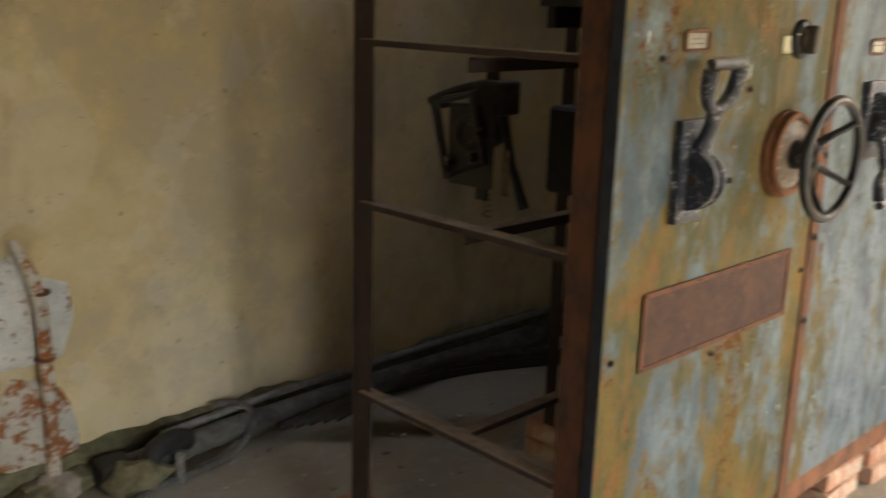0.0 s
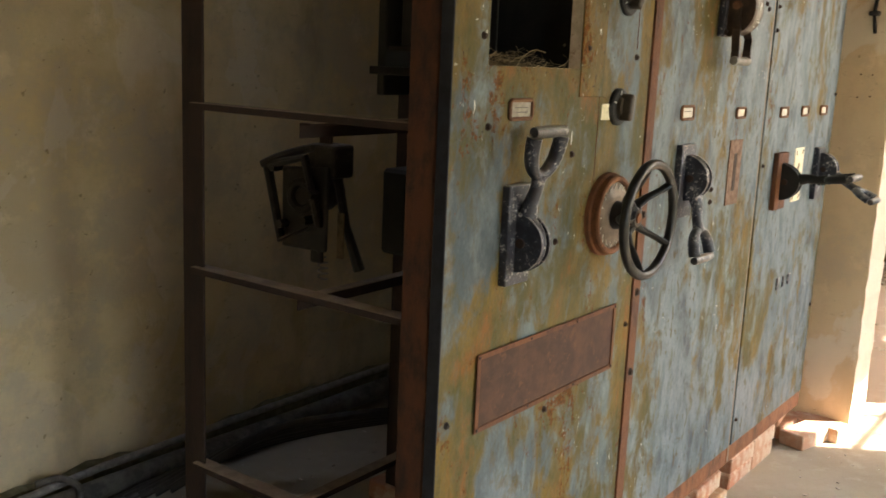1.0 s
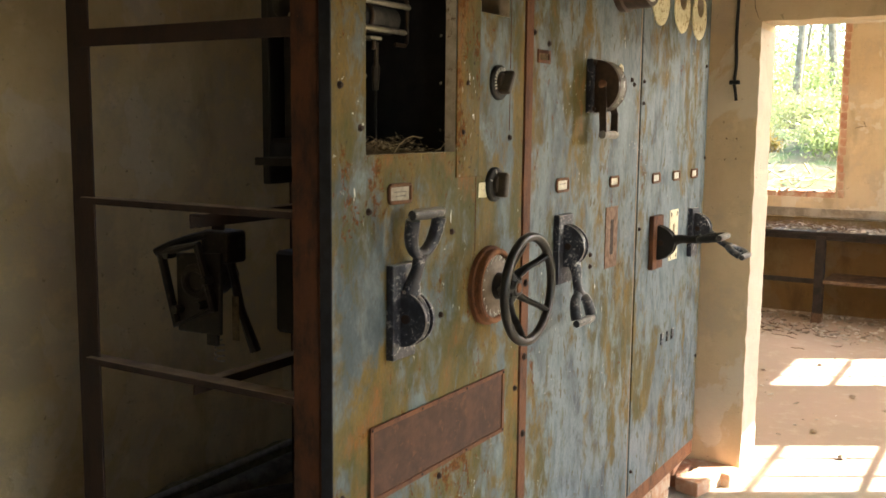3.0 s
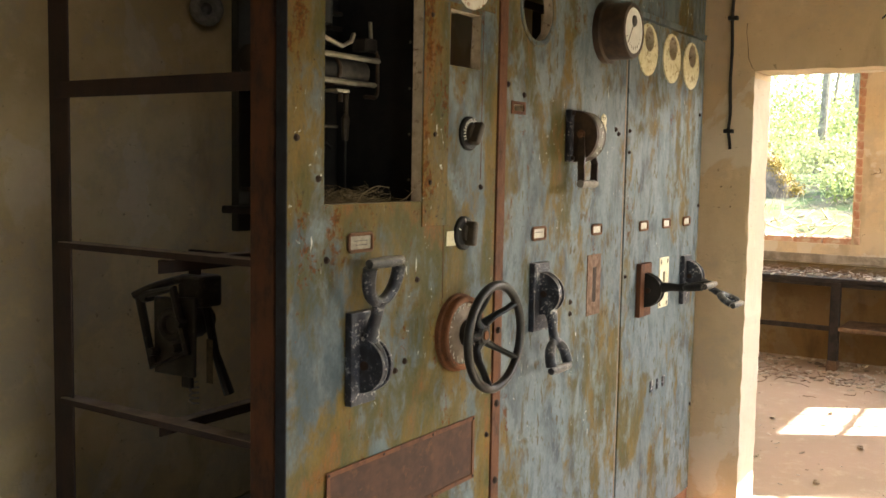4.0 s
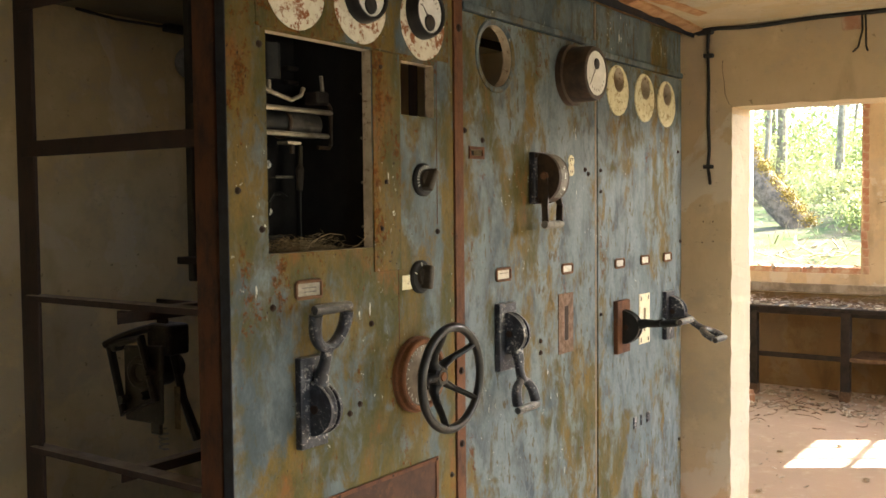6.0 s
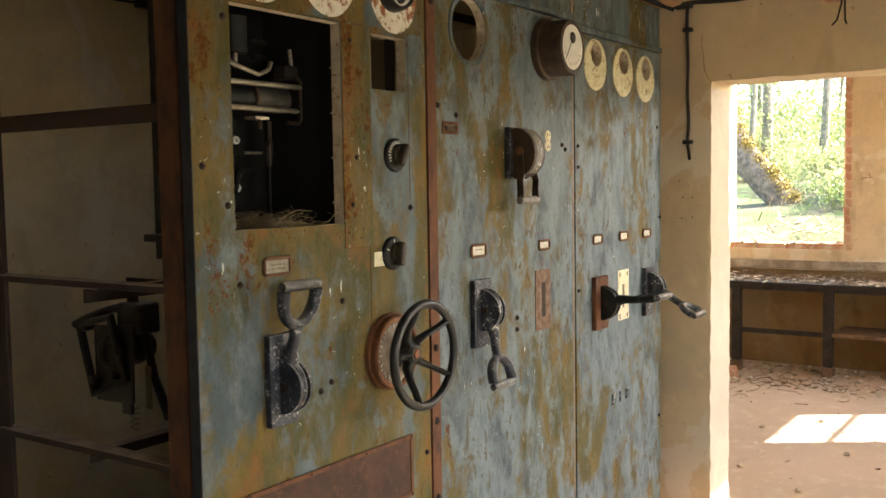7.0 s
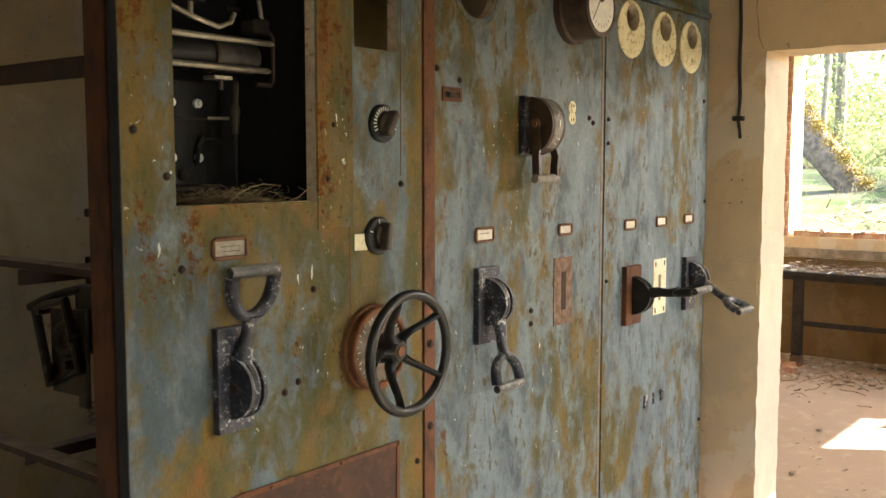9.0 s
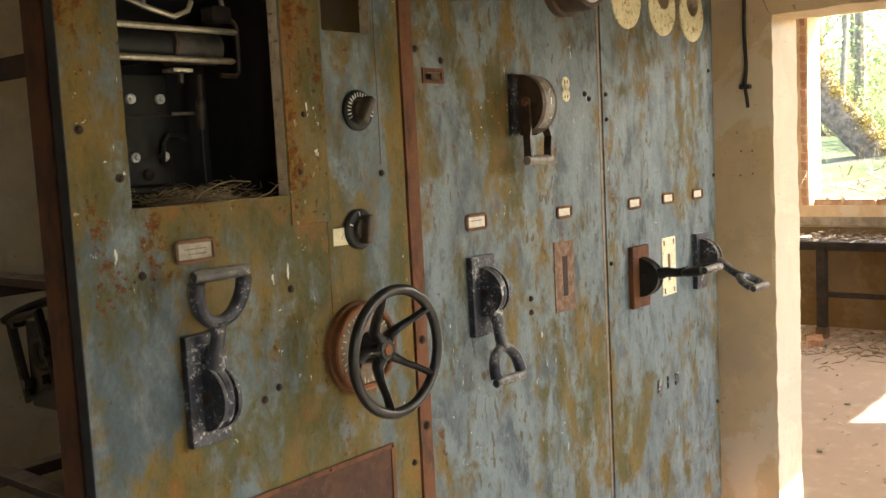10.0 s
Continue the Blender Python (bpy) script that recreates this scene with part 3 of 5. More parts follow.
for x0, x1, par in ((0.0, 0.885, cab_a), (0.89, 1.828, cab_b), (1.832, 2.705, cab_c)):
    bm = box(bmesh.new(), (x0, 0.004, 0.14), (x1, 0.010, Z0 - 0.001), 0.001)
    box(bm, (x0, 0.004, 0.135), (x1, 0.07, 0.141), 0.001)
    part("base_rail", roughen(bm, 0.001, 7), MAT_COPPER, par, "rust-red base channel")
    part("rear_rail", box(bmesh.new(), (x0 + 0.02, 0.80, 2.40), (x1, 0.806, 2.44), 0.001), MAT_RUST, par)

bm = box(bmesh.new(), (0.888, -0.005, 0.14), (0.934, 0.0, 2.43), 0.0015)
box(bm, (0.888, 0.0, 0.14), (0.893, 0.04, 2.43))
trim = part("cover_strip", bm, MAT_RED_RUST, cab_b, "red-brown rusty cover strip")
part("seam_strip", box(bmesh.new(), (1.838, 0.004, 0.14), (1.853, 0.012, 2.43), 0.001), MAT_DIAL_GREY, cab_c)
part("seam_backing", box(bmesh.new(), (1.829, 0.02, 0.14), (1.855, 0.026, 2.43)), MAT_NAVY, cab_c)

# upper fascia and the dark angle along the top
for x0, x1, par, z in ((0.937, 1.828, cab_b, Z1 + 0.026), (1.856, 2.705, cab_c, Z1 - 0.006)):
    fas = part("top_fascia", box(bmesh.new(), (x0, 0.004, z), (x1, 0.016, 2.425), 0.001), MAT_FASCIA, par, "grimy blue-grey top fascia")
    part("fascia_lip", box(bmesh.new(), (x0, -0.008, z), (x1, 0.0035, z + 0.022), 0.002), MAT_FASCIA, fas)
bm = box(bmesh.new(), (0.89, -0.018, 2.425), (2.82, -0.012, 2.455), 0.001)
box(bm, (0.89, -0.018, 2.452), (2.82, 0.04, 2.458), 0.001)
part("top_angle", bm, MAT_NAVY, cab_c, "dark steel angle running to the wall")
part("top_angle", box(bmesh.new(), (0.0, -0.01, 2.405), (0.885, 0.03, 2.44), 0.002), MAT_RUST, cab_a)
for x in (0.937, 1.2, 1.5):
    part("fascia_rivet", lathe(bmesh.new(), (x + 0.03, 0.004, 2.40), (0, -1, 0), [(0, 0.006), (0.004, 0.004), (0.005, 0)], 10), MAT_RUST, cab_b)


def bolt(x, z, parent, r=0.006, mat=None, y=0.0):
    bm = lathe(bmesh.new(), (x, y, z), (0, -1, 0), [(0, r * 1.3), (0.002, r * 1.3), (0.003, r), (0.007, r * 0.8), (0.009, 0)], 12)
    return part("bolt", bm, mat or MAT_RUST, parent, smooth=True)


for x, z in ((0.1, 1.625), (0.541, 1.615), (0.492, 1.364), (0.441, 1.158), (0.1, 2.05), (0.541, 2.045), (0.027, 1.714), (0.03, 0.81), (0.44, 0.735), (0.862, 0.87), (0.56, 1.74), (0.13, 1.44), (0.80, 1.60), (0.40, 1.14)):
    bolt(x, z, cab_a, 0.0065)
for x, z in ((0.911, 1.176), (0.911, 0.955), (0.911, 0.72), (0.911, 2.2)):
    bolt(x, z, cab_b, 0.009, y=-0.005)
for x, z in ((1.405, 1.205), (1.405, 1.165), (0.945, 1.90), (1.045, 1.875), (1.745, 1.80), (1.77, 1.785)):
    bolt(x, z, cab_b, 0.007)
for x, z in ((1.875, 1.80), (1.875, 1.72), (1.875, 1.25), (1.875, 0.30), (2.68, 0.6), (2.69, 1.5), (2.66, 1.9)):
    bolt(x, z, cab_c, 0.006)

# thin seams of patch plates on the first panel
for lo, hi in (((0.613, -0.001, 1.30), (0.6145, 0.0, 2.08)), ((0.80, -0.001, 1.62), (0.8015, 0.0, 2.08))):
    part("plate_seam", box(bmesh.new(), lo, hi), MAT_RED_RUST, cab_a)
part("patch_plate", box(bmesh.new(), (0.508, -0.003, 1.50), (0.625, 0.0, 2.088), 0.001), MAT_PATCH, cab_a, "rust-brown riveted patch plate")


# ---- meters and bare discs ----
def bare_disc(x, z, r, hole, mat, parent, dz=0.0, dx=0.0):
    bm = bmesh.new()
    n = 48
    rows = []
    for rad, y, ox, oz in ((hole, 0.0, dx, dz), (hole, -0.004, dx, dz), (r, -0.004, 0, 0), (r + 0.001, 0.0, 0, 0)):
        rows.append([bm.verts.new((x + ox + math.cos(2 * math.pi * i / n) * rad * (1 + (0.03 * noise.noise((i * 0.7, x * 9, rad)) if rad > hole else 0)), y, z + oz + math.sin(2 * math.pi * i / n) * rad)) for i in range(n)])
    for a, b in zip(rows, rows[1:]):
        for i in range(n):
            bm.faces.new((a[i], a[(i + 1) % n], b[(i + 1) % n], b[i]))
    return part("bare_disc", bm, mat, parent, "pale disc left by a removed meter")


def panel_meter(x, z, r, parent, needle):
    case = part("panel_meter", lathe(bmesh.new(), (x, -0.002, z), (0, -1, 0), [(0, r * 1.12), (0.012, r * 1.12), (0.03, r * 1.05), (0.038, r * 0.98), (0.036, r * 0.9), (0.028, r * 0.88), (0.028, 0)], 40), MAT_ENAMEL, parent, "round black-rimmed panel meter", True)
    part("dial", lathe(bmesh.new(), (x, -0.0305, z), (0, -1, 0), [(0, r * 0.87), (0.001, r * 0.87), (0.001, 0)], 36), MAT_DIALFACE, case, "white meter dial")
    part("cap", lathe(bmesh.new(), (x, -0.032, z - r * 0.45), (0, -1, 0), [(0, r * 0.36), (0.004, r * 0.33), (0.005, 0)], 24), MAT_ENAMEL, case, "black pivot cap")
    for i in range(9):
        a = radians(30 + i * 15)
        c = Vector((x + math.cos(a) * r * 0.68, -0.0325, z - r * 0.25 + math.sin(a) * r * 0.95))
        part("scale_mark", box(bmesh.new(), (-0.0011, 0, -0.004), (0.0011, 0.0008, 0.004), m=Matrix.Translation(c) @ Matrix.Rotation(math.pi / 2 - a, 4, "Y")), MAT_INK, case)
    a = radians(needle)
    part("needle", tube(bmesh.new(), [(x, -0.034, z - r * 0.4), (x + math.cos(a) * r * 0.8, -0.034, z - r * 0.4 + math.sin(a) * r * 0.95)], 0.0012, 5), MAT_INK, case)
    return case


mp = part("meter_plate", plate(0.09, 0.86, 2.092, 2.398, [], [(0.222, 2.215, 0.0455)], 0.0022), MAT_PATCH, cab_a, "rust-brown meter backing plate")
mp.location.y = -0.0025
bare_disc(*DISCS_A[0], 0.102, 0.046, MAT_BARE, cab_a, 0.015)
for x, z in DISCS_A[1:]:
    bare_disc(x, z, 0.104, 0.03, MAT_BARE, cab_a)
panel_meter(0.468, 2.222, 0.066, cab_a, 120)
panel_meter(0.728, 2.215, 0.066, cab_a, 135)
for x, z in DISCS_C:
    bare_disc(x, z, 0.098, 0.048, MAT_BARE_C, cab_c, 0.042, 0.008)
rim = part("hole_rim", lathe(bmesh.new(), (1.125, 0.002, 2.143), (0, -1, 0), [(0, 0.116), (0.005, 0.116), (0.007, 0.112), (0.005, 0.099), (0.0, 0.098)], 48), MAT_FASCIA, cab_b, "pale ring round the empty meter hole")

drum = part("drum_meter", lathe(bmesh.new(), (1.625, 0, 2.132), (0, -1, 0), [(0, 0.108), (0.022, 0.108), (0.026, 0.098), (0.098, 0.096), (0.108, 0.092), (0.110, 0.080), (0.106, 0.078), (0.106, 0)], 48), MAT_DRUM, cab_b, "deep brown drum-shaped meter", True)
part("dial", lathe(bmesh.new(), (1.625, -0.1065, 2.132), (0, -1, 0), [(0, 0.077), (0.0012, 0.077), (0.0012, 0)], 40), MAT_DIALFACE, drum, "white meter dial")
part("cap", lathe(bmesh.new(), (1.625, -0.108, 2.165), (0, -1, 0), [(0, 0.02), (0.003, 0.018), (0.004, 0)], 20), MAT_ENAMEL, drum)
part("needle", tube(bmesh.new(), [(1.625, -0.110, 2.165), (1.568, -0.110, 2.085)], 0.0014, 5), MAT_INK, drum)
for i in range(9):
    a = radians(205 + i * 16)
    c = Vector((1.625 + math.cos(a) * 0.062, -0.1085, 2.135 + math.sin(a) * 0.062))
    part("scale_mark", box(bmesh.new(), (-0.001, 0, -0.005), (0.001, 0.0008, 0.005), m=Matrix.Translation(c) @ Matrix.Rotation(math.pi / 2 - a, 4, "Y")), MAT_INK, drum)


# ---- label holders ----
def label_holder(x0, x1, z0, z1, parent, lines, card=None):
    w = 0.009
    bm = bmesh.new()
    tube(bm, [(x0 + w / 2, -0.004, z0 + w), (x0 + w / 2, -0.004, z1 - w), (x0 + w, -0.005, z1 - w / 2), (x1 - w, -0.005, z1 - w / 2), (x1 - w / 2, -0.004, z1 - w), (x1 - w / 2, -0.004, z0 + w), (x1 - w, -0.005, z0 + w / 2), (x0 + w, -0.005, z0 + w / 2), (x0 + w / 2, -0.004, z0 + w)], w / 2, 8)
    fr = part("label_frame", bm, MAT_BRASS, parent, "tarnished brass label frame", True)
    part("label_card", box(bmesh.new(), (x0 + w * 0.7, -0.003, z0 + w * 0.7), (x1 - w * 0.7, -0.0005, z1 - w * 0.7)), card or MAT_CARD, fr, "yellowed paper card")
    for i in range(lines):
        z = z0 + (z1 - z0) * (0.58 - 0.2 * i)
        part("bar", box(bmesh.new(), (x0 + (x1 - x0) * (0.25 + 0.08 * i), -0.0036, z - 0.0011), (x1 - (x1 - x0) * 0.22, -0.003, z + 0.0011)), MAT_INK, fr)


label_holder(0.202, 0.299, 1.45, 1.499, cab_a, 2, speckled("dirty_card", (0.24, 0.21, 0.17), (0.36, 0.32, 0.26), 50, 0.8))
label_holder(1.114, 1.206, 1.428, 1.474, cab_b, 1)
label_holder(1.556, 1.641, 1.423, 1.463, cab_b, 0)
for x in (1.998, 2.248, 2.492):
    label_holder(x, x + 0.088, 1.416, 1.458, cab_c, 0)


# ---- lever switches: base plate, half-round housing, arm and D-shaped grip ----
def lever_switch(x0, x1, z0, z1, zc, angle, parent, plate_mat, body_mat, length=0.245):
    xc = (x0 + x1) / 2 + 0.004
    base = part("lever_switch", roughen(box(bmesh.new(), (x0, -0.02, z0), (x1, 0, z1), 0.003, 2), 0.0008, 30), plate_mat, parent, "iron lever switch on a base plate")
    for s in (-1, 1):
        bm = bmesh.new()
        n, r, t = 22, 0.064, 0.009
        prof = []
        for i in range(n + 1):
            a = math.pi * i / n
            k = 1 + 0.10 * math.sin(a) - 0.18 * math.exp(-((a - 0.35) / 0.25) ** 2) * (1 if angle > 0 else 0) - 0.18 * math.exp(-((a - 2.8) / 0.25) ** 2) * (1 if angle <= 0 else 0)
            prof.append((-0.018 - math.sin(a) * r * k, zc + math.cos(a) * r * 1.05))
        xa, xb = xc + s * 0.012, xc + s * (0.012 + t)
        va = [bm.verts.new((xa, y, z)) for y, z in prof]
        vb = [bm.verts.new((xb, y, z)) for y, z in prof]
        bm.faces.new(va)
        bm.faces.new(vb[::-1])
        for i in range(len(va)):
            j = (i + 1) % len(va)
            bm.faces.new((va[i], vb[i], vb[j], va[j]))
        edges = [e for e in bm.edges if abs(e.verts[0].co.x - e.verts[1].co.x) < 1e-6]
        bmesh.ops.bevel(bm, geom=edges, offset=0.002, segments=1, affect="EDGES")
        part("housing_cheek", bm, body_mat, base)
    # quadrant arc between the cheeks
    bm = bmesh.new()
    pts = [(xc, -0.018 - math.sin(a) * 0.058, zc + math.cos(a) * 0.058) for a in [math.pi * i / 18 for i in range(19)]]
    tube(bm, pts, 0.011, 8)
    part("quadrant", bm, body_mat, base, smooth=True)
    part("pivot", lathe(bmesh.new(), (xc - 0.026, -0.035, zc), (1, 0, 0), [(0, 0), (0, 0.011), (0.052, 0.011), (0.052, 0)], 14), MAT_RUST, base)
    a = radians(angle)
    d = Vector((0, -math.cos(a), math.sin(a)))
    side = Vector((0, -math.sin(a), -math.cos(a)))
    p0 = Vector((xc, -0.03, zc))
    bend = lambda s, o: p0 + d * s + side * o
    arm = part("lever_arm", tube(bmesh.new(), [bend(0.0, 0), bend(0.05, -0.004), bend(0.085, -0.006), bend(0.12, 0.0), bend(0.145, 0.0), bend(0.158, 0.0)], [0.020, 0.022, 0.017, 0.0145, 0.0155, 0.020], 12), body_mat, base, smooth=True)
    bm = bmesh.new()
    w = 0.056
    pts = []
    for i in range(17):
        t = math.pi * i / 16
        pts.append(bend(length - 0.012 - math.sin(t) ** 0.8 * (length - 0.012 - 0.155), 0) + Vector((-math.cos(t) * w, 0, 0)))
    tube(bm, pts, [0.0135 + 0.004 * abs(math.cos(math.pi * i / 16)) for i in range(17)], 12, flat=0.85)
    grip = part("grip_fork", bm, body_mat, arm, smooth=True)
    bm = tube(bmesh.new(), [bend(length, 0) + Vector((s, 0, 0)) for s in (-w - 0.008, -w + 0.004, 0, w - 0.004, w + 0.008)], [0.011, 0.0125, 0.0135, 0.0125, 0.011], 12)
    part("grip_bar", bm, MAT_GRIPBAR, arm, "worn grey grip bar", True)
    return base


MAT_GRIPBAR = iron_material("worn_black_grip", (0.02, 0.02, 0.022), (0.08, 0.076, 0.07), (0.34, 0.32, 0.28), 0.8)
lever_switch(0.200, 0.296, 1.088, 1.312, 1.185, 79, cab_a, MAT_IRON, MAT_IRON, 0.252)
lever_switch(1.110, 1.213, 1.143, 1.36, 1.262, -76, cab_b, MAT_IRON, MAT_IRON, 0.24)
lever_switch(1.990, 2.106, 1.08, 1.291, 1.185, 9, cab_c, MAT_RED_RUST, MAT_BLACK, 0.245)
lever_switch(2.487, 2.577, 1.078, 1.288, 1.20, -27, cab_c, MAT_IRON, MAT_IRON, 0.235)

# slot plates left where levers were taken off
sp = part("slot_plate", plate(1.535, 1.645, 1.14, 1.355, [(1.578, 1.606, 1.185, 1.31)], depth=0.003), MAT_SLOTPLATE, cab_b, "rust-pink slotted plate")
sp.location.y = -0.003
part("slot", box(bmesh.new(), (1.579, -0.0008, 1.186), (1.605, 0.0, 1.309)), MAT_RUST, sp)
sp = part("slot_plate", plate(2.236, 2.342, 1.088, 1.296, [(2.277, 2.299, 1.139, 1.236)], depth=0.003), MAT_CHIPWHITE, cab_c, "cream chipped slotted plate")
sp.location.y = -0.003
for x, z in ((2.252, 1.278), (2.326, 1.278), (2.252, 1.104), (2.326, 1.104)):
    part("screw_slot", box(bmesh.new(), (x - 0.004, -0.0012, z - 0.009), (x + 0.004, 0.0, z + 0.009), 0.0005), MAT_RUST, sp)
bm = bmesh.new()
for z in (1.828, 1.796):
    lathe(bm, (1.636, 0, z), (0, -1, 0), [(0, 0.022), (0.003, 0.021), (0.003, 0)], 20)
eight = part("bare_plate", bm, MAT_CHIPWHITE, cab_b, "cream figure-eight bare patch")
for x, z in ((1.629, 1.835), (1.643, 1.835), (1.629, 1.79), (1.643, 1.79)):
    part("screw_slot", box(bmesh.new(), (x - 0.002, -0.0038, z - 0.005), (x + 0.002, -0.003, z + 0.005)), MAT_RUST, eight)
bm = plate(0.968, 1.052, 1.816, 1.854, [(0.978, 1.042, 1.826, 1.844)], depth=0.004)
ob = part("slot_rim", bm, MAT_RED_RUST, cab_b, "rusty slot rim")
ob.location.y = -0.004
part("slot_back", box(bmesh.new(), (0.97, 0.031, 1.815), (1.05, 0.034, 1.855)), MAT_BLACK, cab_b)
part("slot_back", box(bmesh.new(), (2.27, 0.031, 1.13), (2.305, 0.034, 1.245)), MAT_BLACK, cab_c)

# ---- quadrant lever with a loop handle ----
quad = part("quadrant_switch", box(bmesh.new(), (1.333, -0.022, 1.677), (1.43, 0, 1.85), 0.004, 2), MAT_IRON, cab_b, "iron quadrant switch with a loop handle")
bm = bmesh.new()
prof = [(-0.018, 1.677)] + [(-0.03 - math.sin(math.pi * i / 20) * 0.075, 1.763 - math.cos(math.pi * i / 20) * 0.082) for i in range(21)] + [(-0.018, 1.848)]
va, vb = [bm.verts.new((1.352, y, z)) for y, z in prof], [bm.verts.new((1.424, y, z)) for y, z in prof]
bm.faces.new(va)
bm.faces.new(vb[::-1])
for i in range(len(va)):
    bm.faces.new((va[i], vb[i], vb[(i + 1) % len(va)], va[(i + 1) % len(va)]))
bmesh.ops.bevel(bm, geom=[e for e in bm.edges if abs(e.verts[0].co.x - e.verts[1].co.x) < 1e-6], offset=0.004, segments=2, affect="EDGES")
body = part("quadrant_body", bm, MAT_DRUM, quad, "dark half-round housing")
bm = bmesh.new()
pts = [(-0.03 - math.sin(math.pi * i / 20) * 0.0765, 1.763 - math.cos(math.pi * i / 20) * 0.0835) for i in range(4, 19)]
ra, rb = [bm.verts.new((1.366, y, z)) for y, z in pts], [bm.verts.new((1.410, y, z)) for y, z in pts]
for i in range(len(pts) - 1):
    bm.faces.new((ra[i], rb[i], rb[i + 1], ra[i + 1]))
part("scale_band", bm, MAT_GRIPGREY, body, "worn grey scale band")
for i, (k, w, h) in enumerate(((0.62, 0.004, 0.016), (0.52, 0.004, 0.02), (0.36, 0.012, 0.012), (0.28, 0.004, 0.006))):
    a = math.pi * k
    c = Vector((1.388, -0.031 - math.sin(a) * 0.0775, 1.763 - math.cos(a) * 0.0845))
    m = Matrix.Translation(c) @ Matrix.Rotation(a - math.pi / 2, 4, "X")
    if i == 2:
        part("mark", turned(torus(bmesh.new(), (0, 0, 0), (0, 1, 0), 0.007, 0.0016, 20, 6), m), MAT_DIALFACE, body)
    else:
        part("mark", box(bmesh.new(), (-w / 2, -0.0008, -h / 2), (w / 2, 0.0008, h / 2), m=m), MAT_DIALFACE, body)
part("pivot_bolt", lathe(bmesh.new(), (1.338, -0.05, 1.768), (1, 0, 0), [(0, 0), (0, 0.008), (0.004, 0.010), (0.006, 0.015), (0.012, 0.015), (0.012, 0)], 16), MAT_BRASS, quad)
loop = None
for x in (1.343, 1.428):
    k = 1 if x > 1.4 else 0
    pts = [(x, -0.05, 1.772), (x, -0.056, 1.70), (x - 0.012 + 0.022 * k, -0.060, 1.672), (x - 0.016 + 0.014 * k, -0.064, 1.64), (x - 0.016 + 0.014 * k, -0.064, 1.60)]
    bm = bmesh.new()
    for (x0, y0, zz0), (x1, y1, zz1) in zip(pts, pts[1:]):
        v = [bm.verts.new(p) for p in ((x0, y0 - 0.012, zz0), (x0, y0 + 0.012, zz0), (x1, y1 + 0.012, zz1), (x1, y1 - 0.012, zz1))]
        w = [bm.verts.new((p.co.x + 0.007, p.co.y, p.co.z)) for p in v]
        for q in ((v[0], v[1], v[2], v[3]), (w[3], w[2], w[1], w[0]), (v[0], v[3], w[3], w[0]), (v[1], w[1], w[2], v[2]), (v[0], w[0], w[1], v[1]), (v[3], v[2], w[2], w[3])):
            bm.faces.new(q)
    bmesh.ops.remove_doubles(bm, verts=bm.verts, dist=1e-6)
    part("handle_strap", bm, MAT_DRUM, quad, "dark bent steel strap")
part("handle_grip", tube(bmesh.new(), [(1.322, -0.064, 1.607), (1.33, -0.064, 1.607), (1.38, -0.064, 1.607), (1.43, -0.064, 1.607), (1.44, -0.064, 1.607)], [0.013, 0.014, 0.012, 0.014, 0.013], 14), MAT_GRIPGREY, quad, "grey cylindrical grip", True)
for x, z in ((1.344, 1.838), (1.344, 1.69), (1.42, 1.838)):
    bolt(x, z, quad, 0.007, y=-0.022)


# ---- rotary knobs ----
def knob(x, z, parent, turn, ticks):
    base = part("rotary_knob", lathe(bmesh.new(), (x, 0, z), (0, -1, 0), [(0, 0.047), (0.008, 0.047), (0.012, 0.043), (0.013, 0.02), (0.013, 0)], 32), MAT_BLACK, parent, "black rotary switch knob", True)
    for i in range(ticks):
        a = radians(-20 + i * 240 / ticks)
        c = Vector((x + math.cos(a) * 0.036, -0.0135, z + math.sin(a) * 0.036))
        part("tick", box(bmesh.new(), (-0.0012, -0.0006, -0.005), (0.0012, 0.0006, 0.005), m=Matrix.Translation(c) @ Matrix.Rotation(math.pi / 2 - a, 4, "Y")), MAT_DIALFACE, base)
    bm = lathe(bmesh.new(), (0, -0.012, 0), (0, -1, 0), [(0, 0.026), (0.01, 0.024), (0.012, 0)], 24)
    box(bm, (-0.011, -0.046, -0.034), (0.011, -0.012, 0.034), 0.007, 3)
    turned(bm, Matrix.Translation((x, 0, z)) @ Matrix.Rotation(radians(turn), 4, "Y"))
    part("grip", bm, MAT_BAKELITE, base, "dull brown winged grip", True)


knob(0.728, 1.748, cab_a, 32, 18)
knob(0.711, 1.474, cab_a, 8, 4)
part("paint_patch", roughen(box(bmesh.new(), (0.629, -0.0015, 1.442), (0.675, 0, 1.482)), 0.002, 40), MAT_CHIPWHITE, cab_a, "cream bare patch")

# ---- hand wheel ----
HX, HZ = 0.688, 1.2
dial = part("dial_ring", lathe(bmesh.new(), (HX, 0, HZ), (0, -1, 0), [(0, 0.108), (0.012, 0.108), (0.016, 0.104), (0.03, 0.102), (0.034, 0.098), (0.034, 0.09), (0.03, 0.086), (0.022, 0.086)], 56), MAT_COPPER, cab_a, "rust-brown ring of the wheel dial", True)
part("dial_face", lathe(bmesh.new(), (HX, -0.0215, HZ), (0, -1, 0), [(0, 0.0862), (0.002, 0.0862), (0.012, 0.05), (0.012, 0)], 48), MAT_DIAL_GREY, dial, "brown-grey graduated dial")
